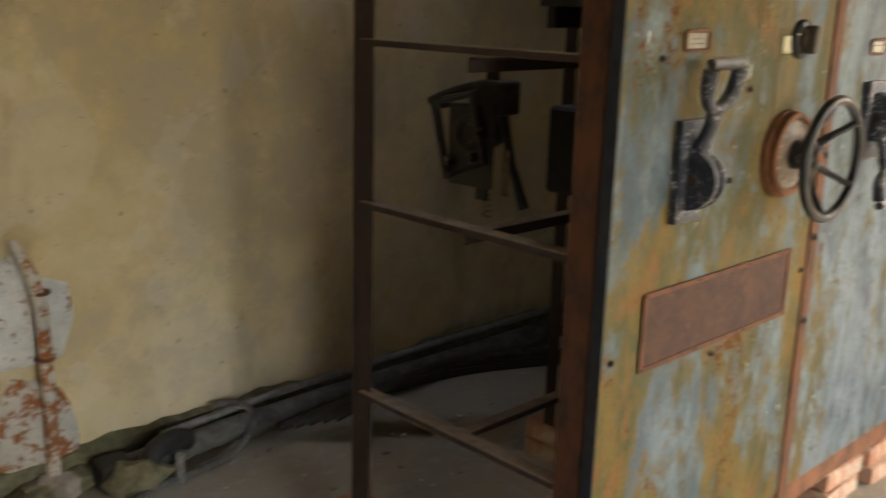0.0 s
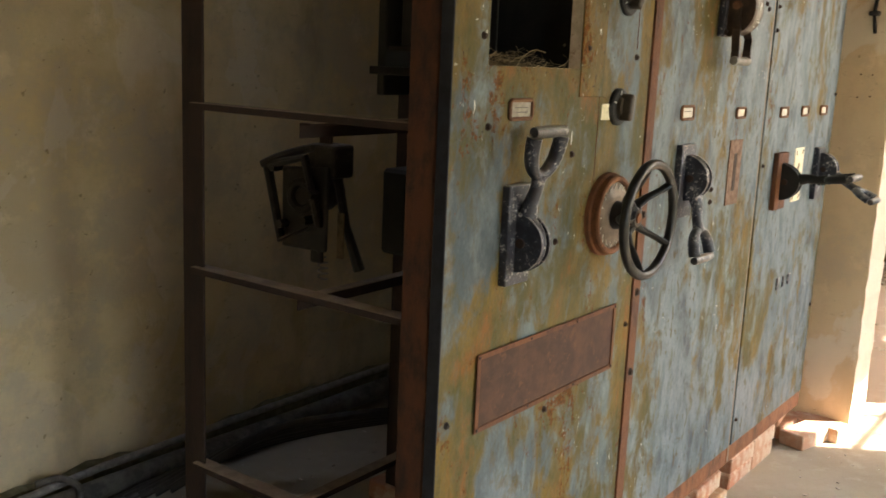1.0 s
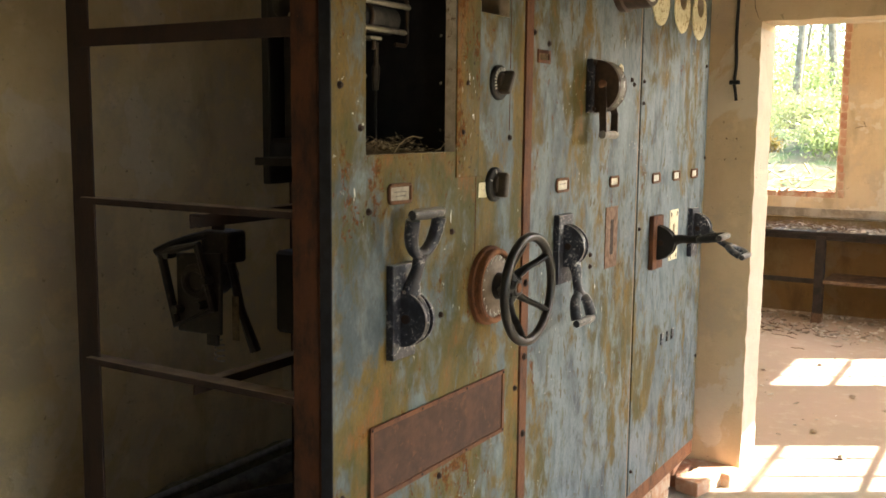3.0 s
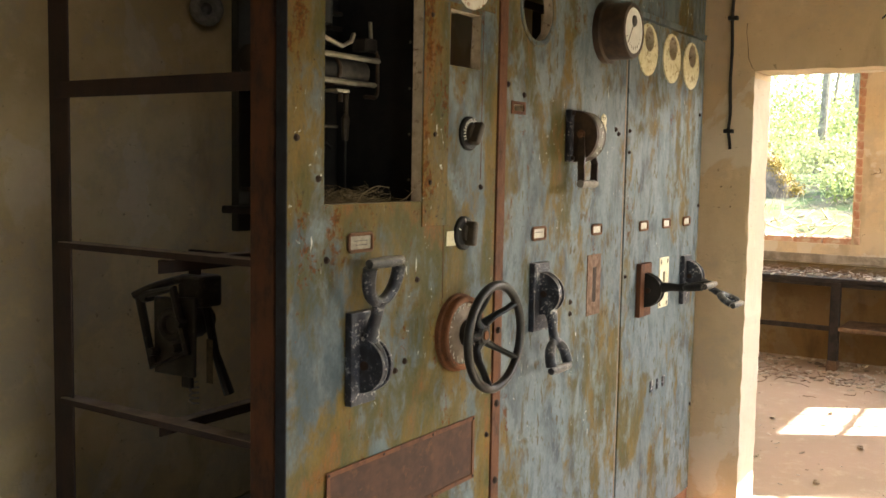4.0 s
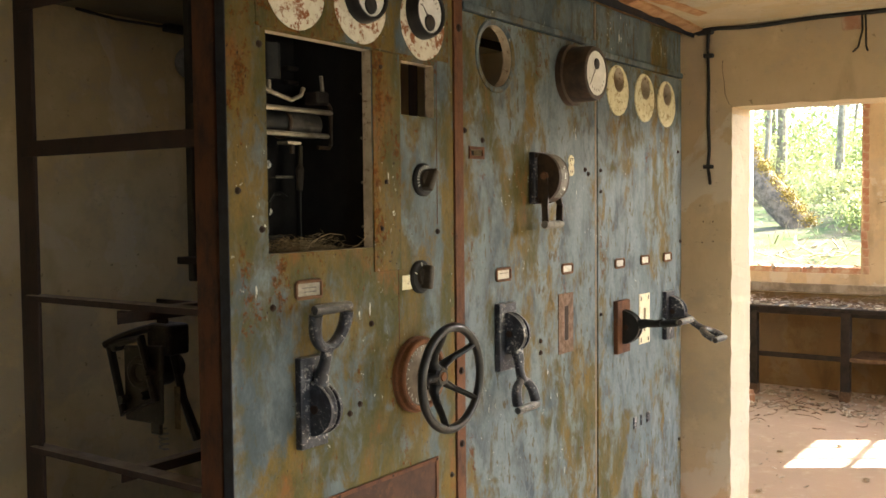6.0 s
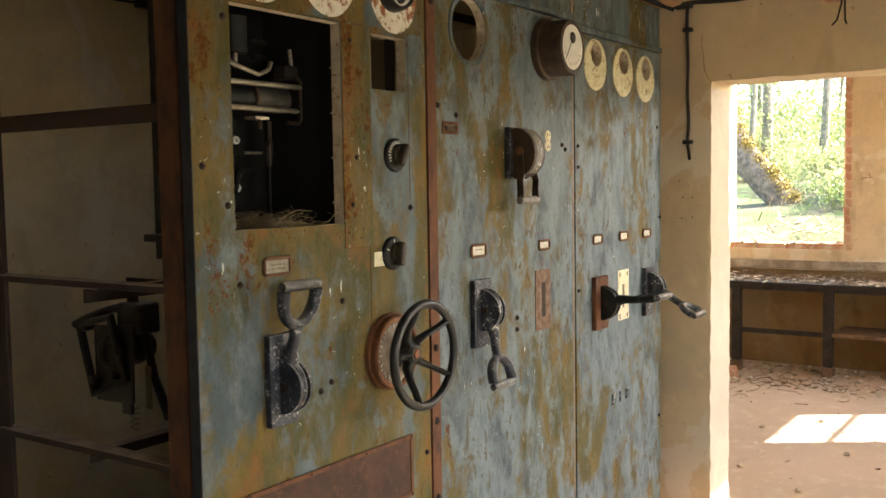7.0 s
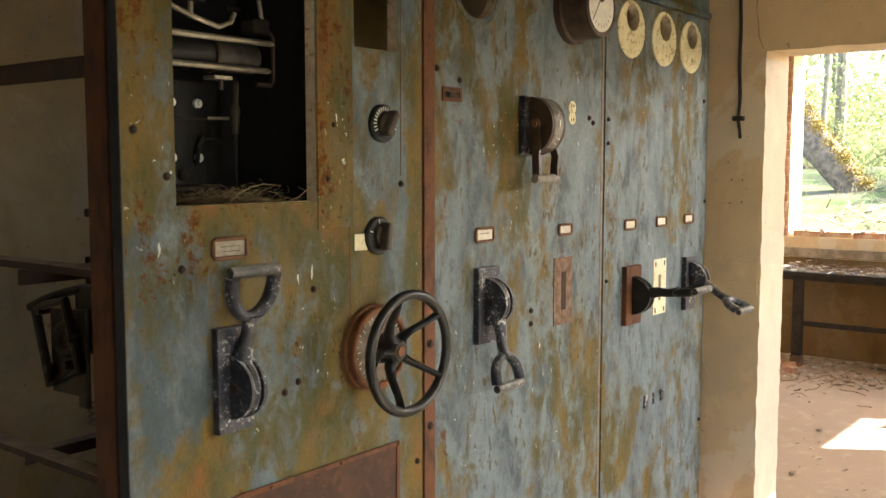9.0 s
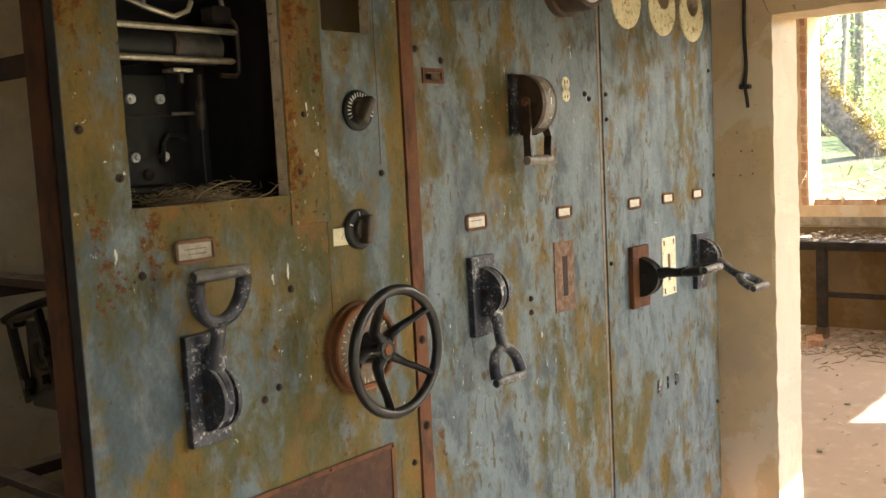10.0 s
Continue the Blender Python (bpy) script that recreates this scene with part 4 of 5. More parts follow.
for i in range(36):
    a = 2 * math.pi * i / 36
    ln = 0.012 if i % 2 == 0 else 0.005
    rr = 0.083 - ln
    c = Vector((HX + math.cos(a) * rr, -0.0238 - (0.0862 - rr) * 0.28, HZ + math.sin(a) * rr))
    part("graduation", box(bmesh.new(), (-0.0012, -0.0008, -ln), (0.0012, 0.0008, ln), m=Matrix.Translation(c) @ Matrix.Rotation(math.pi / 2 - a, 4, "Y") @ Matrix.Rotation(0.28, 4, "X")), MAT_CARD, dial)
YR = -0.128
wheel = part("hand_wheel", torus(bmesh.new(), (HX - 0.004, YR, HZ + 0.001), (0, 1, 0), 0.140, 0.0125, 72, 16), MAT_ENAMEL, cab_a, "glossy black five-spoke hand wheel", True)
part("hub", lathe(bmesh.new(), (HX, -0.03, HZ + 0.001), (0, -1, 0), [(0, 0.038), (0.02, 0.034), (0.04, 0.030), (0.058, 0.028), (0.062, 0.024), (0.066, 0.022), (0.066, 0)], 28), MAT_ENAMEL, wheel, "black wheel hub", True)
part("hub_bolt", lathe(bmesh.new(), (HX, -0.096, HZ + 0.001), (0, -1, 0), [(0, 0.013), (0.003, 0.012), (0.004, 0)], 16), MAT_COPPER, wheel, "rusty hub end")
for k in range(5):
    a = radians(38 + 72 * k)
    o = Vector((math.cos(a), 0, math.sin(a)))
    pts = [Vector((HX, -0.075, HZ + 0.001)) + o * r + Vector((0, y, 0)) for r, y in ((0.018, 0), (0.045, 0.004), (0.075, -0.012), (0.105, -0.036), (0.125, -0.048), (0.137, -0.052))]
    part("spoke", tube(bmesh.new(), pts, [0.022, 0.016, 0.0115, 0.0105, 0.0115, 0.014], 12, flat=0.7), MAT_ENAMEL, wheel, smooth=True)

# ---- vent sheet low on the first cabinet ----
vent = part("vent_sheet", box(bmesh.new(), (0.136, -0.004, 0.768), (0.780, 0.0, 0.938), 0.001), MAT_MESHPLATE, cab_a, "red-brown perforated vent sheet")
bm = plate(0.13, 0.786, 0.762, 0.944, [(0.142, 0.774, 0.774, 0.932)], depth=0.003)
ob = part("vent_frame", bm, MAT_RED_RUST, vent)
ob.location.y = -0.007
for x in (0.137, 0.35, 0.57, 0.779):
    for z in (0.769, 0.937):
        part("rivet", lathe(bmesh.new(), (x, -0.007, z), (0, -1, 0), [(0, 0.004), (0.002, 0.003), (0.003, 0)], 8), MAT_RUST, vent)

# maker's mark as plain raised bars
for x, w, h in ((2.19, 0.030, 0.050), (2.255, 0.012, 0.046), (2.325, 0.030, 0.044)):
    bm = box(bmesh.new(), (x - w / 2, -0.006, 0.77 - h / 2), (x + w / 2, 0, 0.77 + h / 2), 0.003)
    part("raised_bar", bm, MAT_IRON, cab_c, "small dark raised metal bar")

# ---- apparatus inside the first cabinet ----
part("slate_board", box(bmesh.new(), (0.172, 0.32, 1.487), (0.86, 0.345, 2.30), 0.003), MAT_BLACK, cab_a, "black slate apparatus board")
part("side_board", box(bmesh.new(), (0.548, 0.035, 1.50), (0.56, 0.319, 2.30), 0.002), MAT_BLACK, cab_a)
for z in (1.62, 1.74, 1.86, 1.98):
    part("board_screw", lathe(bmesh.new(), (0.547, 0.07, z), (-1, 0, 0), [(0, 0.004), (0.002, 0.003), (0.003, 0)], 8), MAT_RODS, cab_a)
part("shelf", box(bmesh.new(), (0.115, 0.032, 1.535), (0.547, 0.319, 1.553), 0.002), MAT_DARKWOOD, cab_a)
slab = part("terminal_slab", box(bmesh.new(), (0.20, 0.268, 1.60), (0.408, 0.30, 1.845), 0.004), MAT_BLACK, cab_a, "dark terminal slab with porcelain nuts")
for x in (0.382, 0.308, 0.235):
    for z in (1.79, 1.664):
        part("porcelain_nut", lathe(bmesh.new(), (x, 0.268, z), (0, -1, 0), [(0, 0.011), (0.008, 0.011), (0.009, 0.006), (0.016, 0.005), (0.016, 0)], 12), MAT_PORCELAIN, slab, "white porcelain nut")
part("terminal_rail", box(bmesh.new(), (0.19, 0.25, 1.752), (0.425, 0.262, 1.758)), MAT_DARKWOOD, slab)
part("terminal_stud", tube(bmesh.new(), [(0.40, 0.25, 1.757), (0.45, 0.235, 1.757)], 0.004, 8), MAT_RODS, slab)
part("terminal_hook", tube(bmesh.new(), [(0.375, 0.262, 1.65), (0.365, 0.24, 1.69), (0.375, 0.235, 1.71), (0.40, 0.235, 1.712), (0.42, 0.232, 1.70)], 0.006, 8), MAT_BLACK, slab)
part("terminal_knob", lathe(bmesh.new(), (0.335, 0.262, 1.625), (0, -1, 0), [(0, 0.013), (0.01, 0.012), (0.014, 0)], 14), MAT_RUST, slab)
part("lower_strip", box(bmesh.new(), (0.16, 0.20, 1.588), (0.41, 0.30, 1.598), 0.001), MAT_DARKWOOD, slab)
rh = part("drum_regulator", tube(bmesh.new(), [(0.36, 0.185, 1.895), (0.478, 0.185, 1.895)], 0.036, 24), MAT_GREYDRUM, cab_a, "grey-brown drum between two steel rods", True)
part("drum_half", tube(bmesh.new(), [(0.07, 0.185, 1.895), (0.352, 0.185, 1.895)], 0.033, 24), MAT_BLACK, rh, smooth=True)
part("drum_ring", torus(bmesh.new(), (0.357, 0.185, 1.895), (1, 0, 0), 0.036, 0.006, 28, 8), MAT_DRUM, rh, smooth=True)
for z, y in ((1.928, 0.138), (1.866, 0.15)):
    part("rod", tube(bmesh.new(), [(0.05, y, z), (0.497, y, z), (0.508, y, z)], [0.0072, 0.0072, 0.002], 10), MAT_RODS, rh, "dull steel rod")
part("bail", tube(bmesh.new(), [(0.47, 0.16, 1.955), (0.515, 0.16, 1.955), (0.524, 0.16, 1.945), (0.524, 0.16, 1.845), (0.515, 0.16, 1.835), (0.47, 0.16, 1.835)], 0.0055, 8), MAT_DRUM, rh)
part("bail_block", box(bmesh.new(), (0.45, 0.14, 1.95), (0.50, 0.19, 1.985), 0.005), MAT_DARKWOOD, rh)
part("bail_lever", tube(bmesh.new(), [(0.482, 0.15, 1.98), (0.465, 0.14, 2.025)], 0.0055, 8), MAT_RODS, rh)
part("wire_fork", tube(bmesh.new(), [(0.22, 0.14, 1.985), (0.27, 0.13, 1.965), (0.34, 0.13, 1.95), (0.375, 0.13, 1.965), (0.385, 0.13, 1.985)], 0.006, 8), MAT_RODS, rh)
part("coil", tube(bmesh.new(), [(0.285, 0.16, 2.00), (0.285, 0.16, 2.09)], 0.034, 20), MAT_BLACK, rh, "dark coil cylinder", True)
part("coil_stem", tube(bmesh.new(), [(0.285, 0.155, 1.965), (0.285, 0.155, 2.0)], 0.006, 8), MAT_RODS, rh)
part("clamp", box(bmesh.new(), (0.335, 0.14, 1.838), (0.385, 0.18, 1.846), 0.001), MAT_RODS, rh)
part("clamp_screw", tube(bmesh.new(), [(0.36, 0.15, 1.84), (0.36, 0.15, 1.815)], 0.006, 8), MAT_DRUM, rh)
part("push_rod", tube(bmesh.new(), [(0.445, 0.2, 1.84), (0.443, 0.2, 1.79), (0.441, 0.2, 1.775), (0.44, 0.2, 1.72)], [0.006, 0.006, 0.012, 0.008], 10), MAT_BAKELITE, rh)
part("push_rod_tail", tube(bmesh.new(), [(0.44, 0.2, 1.72), (0.44, 0.2, 1.56)], 0.004, 8), MAT_BLACK, rh)
part("hanger", box(bmesh.new(), (0.30, 0.19, 1.86), (0.31, 0.32, 1.93)), MAT_BLACK, rh)
for z in (2.06, 2.02, 1.98, 1.94):
    part("contact_bar", box(bmesh.new(), (0.50, 0.296, z), (0.546, 0.318, z + 0.012), 0.002), MAT_DARKWOOD, cab_a)

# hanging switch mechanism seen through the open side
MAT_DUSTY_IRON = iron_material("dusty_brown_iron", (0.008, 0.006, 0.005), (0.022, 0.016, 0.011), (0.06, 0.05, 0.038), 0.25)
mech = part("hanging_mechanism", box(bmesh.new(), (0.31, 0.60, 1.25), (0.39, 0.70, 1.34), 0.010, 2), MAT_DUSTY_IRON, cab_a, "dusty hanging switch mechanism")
part("mechanism_frame", tube(bmesh.new(), [(0.26, 0.80, 1.275), (0.265, 0.665, 1.305), (0.275, 0.62, 1.13), (0.27, 0.755, 1.075), (0.26, 0.80, 1.275)], 0.013, 8), MAT_DUSTY_IRON, mech, "tilted square iron frame")
part("mechanism_plate", roughen(box(bmesh.new(), (0.284, 0.60, 1.05), (0.296, 0.765, 1.28), 0.006, 2), 0.012, 14), MAT_DUSTY_IRON, mech)
part("mechanism_ring", torus(bmesh.new(), (0.285, 0.69, 1.20), (1, 0.15, 0), 0.037, 0.014, 22, 9), MAT_DUSTY_IRON, mech, smooth=True)
part("mechanism_drum", lathe(bmesh.new(), (0.29, 0.69, 1.20), (1, 0.1, 0), [(0, 0), (0, 0.026), (0.03, 0.03), (0.035, 0.05), (0.09, 0.05), (0.095, 0.04), (0.13, 0.04), (0.13, 0)], 22), MAT_DUSTY_IRON, mech, smooth=True)
for k, (y, z) in enumerate(((0.775, 1.27), (0.655, 1.14), (0.635, 1.21), (0.745, 1.12))):
    part("mechanism_nut", lathe(bmesh.new(), (0.25, y, z), (1, 0, 0), [(0, 0), (0, 0.012), (0.02, 0.014), (0.035, 0.012), (0.035, 0)], 6), MAT_DUSTY_IRON, mech)
part("mechanism_arm", tube(bmesh.new(), smooth_path([(0.25, 0.81, 1.275), (0.27, 0.76, 1.30), (0.31, 0.69, 1.325), (0.36, 0.63, 1.33)]), 0.012, 8), MAT_DUSTY_IRON, mech)
part("mechanism_bracket", box(bmesh.new(), (0.30, 0.635, 1.02), (0.315, 0.675, 1.17), 0.003), MAT_DUSTY_IRON, mech)
part("mechanism_link", tube(bmesh.new(), [(0.35, 0.63, 1.27), (0.36, 0.60, 1.12), (0.385, 0.57, 1.00)], [0.014, 0.012, 0.016], 8), MAT_DUSTY_IRON, mech)
part("mechanism_spring", tube(bmesh.new(), [(0.33 + 0.013 * math.cos(i * 0.9), 0.655 + 0.013 * math.sin(i * 0.9), 1.03 - 0.0022 * i) for i in range(30)], 0.0028, 5), MAT_RODS, mech, "small steel spring")
part("pale_strip", box(bmesh.new(), (0.335, 0.585, 1.035), (0.338, 0.61, 1.16), 0.001), MAT_STRAW, mech, "pale strip")
part("mechanism_box", box(bmesh.new(), (0.50, 0.46, 1.03), (0.80, 0.60, 1.27), 0.01), MAT_BLACK, mech)
part("mechanism_hanger", box(bmesh.new(), (0.335, 0.64, 1.33), (0.345, 0.68, 1.41)), MAT_RUST, mech)
part("mechanism_hanger", box(bmesh.new(), (0.335, 0.44, 1.39), (0.345, 0.68, 1.41)), MAT_RUST, mech)
part("side_board_lower", box(bmesh.new(), (0.55, 0.30, 0.40), (0.86, 0.315, 1.02), 0.002), MAT_BLACK, cab_a)
part("glass_tube", tube(bmesh.new(), [(0.18, 0.19, 0.40), (0.18, 0.19, 0.52)], 0.022, 14), MAT_GRIPGREY, cab_a, "dusty tube low in the frame", True)

# ---- bricks under the switchboard ----


def brick_mesh(seed, size=(0.24, 0.115, 0.065), chip=0.004):
    bm = box(bmesh.new(), (-size[0] / 2, -size[1] / 2, 0), (size[0] / 2, size[1] / 2, size[2]), 0.005, 1)
    for v in bm.verts:
        v.co += noise.noise_vector(v.co * 17 + Vector((seed * 5.3, 0, 0))) * chip
    me = bpy.data.meshes.new("brick")
    bmesh.ops.recalc_face_normals(bm, faces=bm.faces)
    bm.to_mesh(me)
    bm.free()
    me.materials.append(MAT_BRICK)
    return me


BRICKS = [brick_mesh(i) for i in range(4)]


def loose_brick(x, y, z, rz=0.0, rx=0.0, ry=0.0, kind=0, label="pale pinkish old brick under the switchboard"):
    ob = new("brick", BRICKS[kind])
    ob.matrix_basis = pose(x, y, z, rx, ry, rz)
    return tagged(ob, label, "brick", "bricks under the switchboard")


for x0 in (0.12, 0.80, 1.36):
    loose_brick(x0, 0.055, 0.0, 2, kind=0)
    loose_brick(x0 + 0.01, 0.058, 0.067, -2, kind=1)
for x, k in ((2.03, 0), (2.28, 2)):
    loose_brick(x - 0.01, 0.062, 0.0, 0.5, kind=k)
    loose_brick(x - 0.004, 0.06, 0.067, -1, kind=3 - k)
loose_brick(1.66, 0.03, 0.0, -3, kind=1)
loose_brick(1.65, 0.05, 0.067, 2, kind=2)
loose_brick(2.635, -0.062, 0.0, -14, kind=3, label="loose brick lying flat on the floor")
loose_brick(2.69, 0.072, 0.0, -6, kind=1, label="loose brick beneath the cabinet corner")
loose_brick(2.64, 0.10, 0.067, 8, kind=0)
loose_brick(2.775, -0.075, 0.0, 78, kind=2, label="loose brick against the wall foot")
for x in (0.04, 0.9, 1.82, 2.62):
    loose_brick(x, 0.79, 0.0, 90, kind=2)
    loose_brick(x, 0.79, 0.067, 88, kind=3)

# ---- straw nest in the opening of the first cabinet ----


def strands(count, centre, spread, length, radius, seed, lift=0.5):
    rng = random.Random(seed)
    bm = bmesh.new()
    for _ in range(count):
        c = Vector((rng.gauss(centre[0], spread[0]), rng.gauss(centre[1], spread[1]), centre[2] + abs(rng.gauss(0, spread[2]))))
        a, k = rng.uniform(0, 2 * math.pi), rng.uniform(-2.5, 2.5)
        ln = length * rng.uniform(0.4, 1.2)
        pts = []
        for i in range(4):
            t = i / 3 - 0.5
            b = a + k * t
            pts.append(c + Vector((math.cos(b) * ln * t, math.sin(b) * ln * t * 0.6, rng.uniform(-0.2, lift) * ln * abs(t))))
        tube(bm, pts, radius * rng.uniform(0.6, 1.2), 3, False)
    return bm


bm = strands(420, (0.38, 0.13, 1.556), (0.07, 0.045, 0.016), 0.075, 0.0007, 3, 0.45)
nest = solid("straw_nest", bm, MAT_STRAW, "dry straw bird nest inside the cabinet opening", "nest", "stuff")
for p in ([(0.27, 0.03, 1.56), (0.31, 0.04, 1.585), (0.36, 0.05, 1.60), (0.40, 0.06, 1.605), (0.46, 0.07, 1.60)], [(0.44, 0.02, 1.568), (0.47, 0.02, 1.575), (0.5, 0.02, 1.595)]):
    solid("straw_stalk", tube(bmesh.new(), p, 0.0014, 4), MAT_STRAW, "single dry straw stalk", "straw", "", "straw stalks")

# ---- back wall: conduits, cables, bracket, rubble ----
bm = tube(bmesh.new(), [(-0.30, 1.60, 0.06), (0.05, 1.61, 0.07), (0.5, 1.61, 0.075), (1.2, 1.60, 0.07), (2.7, 1.60, 0.07)], 0.042, 16)
solid("floor_conduit", roughen(bm, 0.004, 6), MAT_LEADPIPE, "thick dusty grey conduit along the wall foot", "pipe", smooth=True)
bm = tube(bmesh.new(), [(-0.15, 1.665, 0.10), (0.3, 1.67, 0.125), (1.0, 1.67, 0.13), (2.7, 1.67, 0.13)], 0.014, 10)
solid("thin_conduit", bm, MAT_GRIPGREY, "thin pale conduit along the wall foot", "pipe", smooth=True)
for i in range(5):
    o = 0.035 * i
    bm = tube(bmesh.new(), smooth_path([(0.25 + o, 1.55 - o, 0.05 + o * 0.3), (0.55 + o, 1.45 - o * 1.5, 0.12 + o), (0.85, 1.25 - o * 1.8, 0.20 + o), (1.2, 1.05 - o, 0.22 + o * 0.6), (1.7, 1.0, 0.15 + o), (2.3, 1.1, 0.05)]), 0.017, 10)
    solid("power_cable", bm, MAT_RUBBER, "thick black cable lying behind the switchboard", "cable", "", "black cables behind the switchboard", True)
bm = tube(bmesh.new(), smooth_path([(-0.34, 1.47, 0.012), (-0.25, 1.50, 0.014), (-0.14, 1.50, 0.02), (0.0, 1.51, 0.03), (0.1, 1.535, 0.06), (0.16, 1.58, 0.12), (0.12, 1.63, 0.155), (0.05, 1.66, 0.15)]), 0.012, 10)
solid("looped_cable", bm, MAT_LEADPIPE, "grey cable looped over the conduit", "cable", smooth=True)
rng = random.Random(11)


def stone(centre, size, seed):
    bm = bmesh.new()
    bmesh.ops.create_icosphere(bm, subdivisions=2, radius=1)
    for v in bm.verts:
        n = noise.noise(v.co * 1.7 + Vector((seed, 0, 0)))
        v.co = v.co * (1 + 0.45 * n)
        v.co = Vector((v.co.x * size[0], v.co.y * size[1], max(v.co.z, -0.6) * size[2])) + Vector(centre)
    return bm


solid("mossy_lump", stone((-0.30, 1.54, 0.045), (0.10, 0.07, 0.07), 2), MAT_MOSS, "mossy lump of mortar by the wall", "rubble")
solid("dark_clamp", box(bmesh.new(), (-0.40, 1.56, 0.0), (-0.29, 1.66, 0.10), 0.014, 2), MAT_RUBBER, "dark pipe clamp block on the floor", "clamp")
bm = tube(bmesh.new(), smooth_path([(-0.26, 1.56, 0.05), (-0.23, 1.55, 0.11), (-0.16, 1.56, 0.125), (-0.10, 1.58, 0.10)]), 0.036, 12)
solid("cable_sleeve", bm, MAT_RUBBER, "black cable sleeve end on the conduit", "cable sleeve", smooth=True)
solid("pipe_stub", tube(bmesh.new(), [(-0.17, 1.50, 0.0), (-0.17, 1.50, 0.10)], 0.014, 10), MAT_GRIPGREY, "short grey pipe stub", "pipe")
bm = bmesh.new()
for i in range(90):
    x = rng.uniform(-0.7, 2.5)
    s = rng.uniform(0.015, 0.05)
    b = stone((x, rng.uniform(1.64, 1.74), 0.01 + s * 0.3), (s * 1.6, s, s * 0.8), i)
    me = bpy.data.meshes.new("tmp")
    b.to_mesh(me)
    b.free()
    bm.from_mesh(me)
    bpy.data.meshes.remove(me)
solid("wall_foot_rubble", bm, MAT_MOSS, "mossy crumbled mortar along the wall foot", "rubble", "stuff")
bm = bmesh.new()
n = 60
top = []
for i in range(n + 1):
    x = -1.2 + 3.9 * i / n
    h = 0.10 + 0.05 * noise.noise((x * 2.1, 4, 0)) + 0.03 * noise.noise((x * 9, 1, 0)) + 0.015 * noise.noise((x * 31, 1, 0))
    top.append((x, h))
va = [bm.verts.new((x, 1.715, 0)) for x, h in top]
vb = [bm.verts.new((x, 1.722, h)) for x, h in top]
vc = [bm.verts.new((x, 1.7495, h + 0.012)) for x, h in top]
for a, b in ((va, vb), (vb, vc)):
    for i in range(n):
        bm.faces.new((a[i], a[i + 1], b[i + 1], b[i]))
solid("baseboard_mortar", bm, MAT_MOSS, "bare mossy masonry strip where plaster has fallen", "wall base", "structure")

MAT_RUSTPLATE = speckled("rust_stained_white", (0.45, 0.42, 0.36), (0.55, 0.5, 0.42), 9, 0.8, 0, 0.4, (0.28, 0.10, 0.025), lift=-0.08)
# flaking pipe bracket on the wall
br = thing("wall_bracket", (-0.53, 1.70, 0.05), "rusty wall pipe with flaking white paint plates", "bracket")
bm = tube(bmesh.new(), [(-0.555, 1.735, 0.82), (-0.55, 1.715, 0.79), (-0.52, 1.70, 0.72), (-0.50, 1.70, 0.6), (-0.495, 1.70, 0.3), (-0.50, 1.70, 0.0)], [0.012, 0.018, 0.022, 0.022, 0.022, 0.022], 12)
part("pipe", bm, MAT_RUSTPLATE, br, "rust-stained pipe with flaking white paint", True)
part("plate", stone((-0.535, 1.74, 0.55), (0.125, 0.014, 0.21), 4), MAT_PAINTPIPE, br, "flaking white painted plate")
part("lower_plate", stone((-0.525, 1.738, 0.18), (0.13, 0.018, 0.22), 9), MAT_RUSTPLATE, br, "rust-stained white plate")
part("foot", stone((-0.50, 1.68, 0.02), (0.08, 0.06, 0.05), 5), MAT_RUBBLE, br)
for z in (0.45, 0.66):
    part("clip", torus(bmesh.new(), (-0.497, 1.70, z), (0, 0, 1), 0.025, 0.006, 16, 6), MAT_COPPER, br)

# ceramic insulator and overhead wire on the back wall
ins = thing("wall_insulator", (1.36, 1.70, 2.30), "grey ceramic insulator hanging on a wire hook", "insulator")
part("ring", torus(bmesh.new(), (1.36, 1.70, 2.30), (0.4, 1, 0), 0.05, 0.024, 28, 12), MAT_GRIPGREY, ins, smooth=True)
part("core", lathe(bmesh.new(), (1.36, 1.735, 2.30), (0, -1, 0), [(-0.015, 0.05), (0.02, 0.05), (0.02, 0.02), (0.0, 0)], 20), MAT_GRIPGREY, ins)
part("hook", tube(bmesh.new(), [(1.37, 1.72, 2.36), (1.37, 1.72, 2.45)], 0.008, 8), MAT_RUST, ins)
bm = tube(bmesh.new(), [(0.82, 1.735, 2.455), (1.0, 1.73, 2.44), (1.2, 1.72, 2.44), (1.3, 1.72, 2.45)], 0.006, 6)
solid("wall_wire", bm, MAT_RUBBER, "thin black wire along the top of the wall", "cable")
solid("wire_clamp", roughen(box(bmesh.new(), (1.24, 1.70, 2.425), (1.40, 1.745, 2.458), 0.006), 0.004, 20), MAT_RUBBER, "black wire clamp under the ceiling", "clamp")

# ---- door wall: cable, clips, crack, ceiling wire ----
cable = thing("wall_cable", (2.81, -0.09, 1.76), "black cable clipped down the plaster wall", "cable")
part("cable_run", tube(bmesh.new(), smooth_path([(2.808, -0.088, 2.45), (2.812, -0.083, 2.34), (2.812, -0.088, 2.2), (2.812, -0.086, 2.05), (2.812, -0.091, 1.92), (2.808, -0.087, 1.84), (2.806, -0.094, 1.79), (2.80, -0.100, 1.755)]), 0.007, 10), MAT_RUBBER, cable, smooth=True)
for z in (2.335, 1.835):
    part("cable_clip", box(bmesh.new(), (2.795, -0.108, z - 0.009), (2.825, -0.066, z + 0.009), 0.003), MAT_RUBBER, cable)
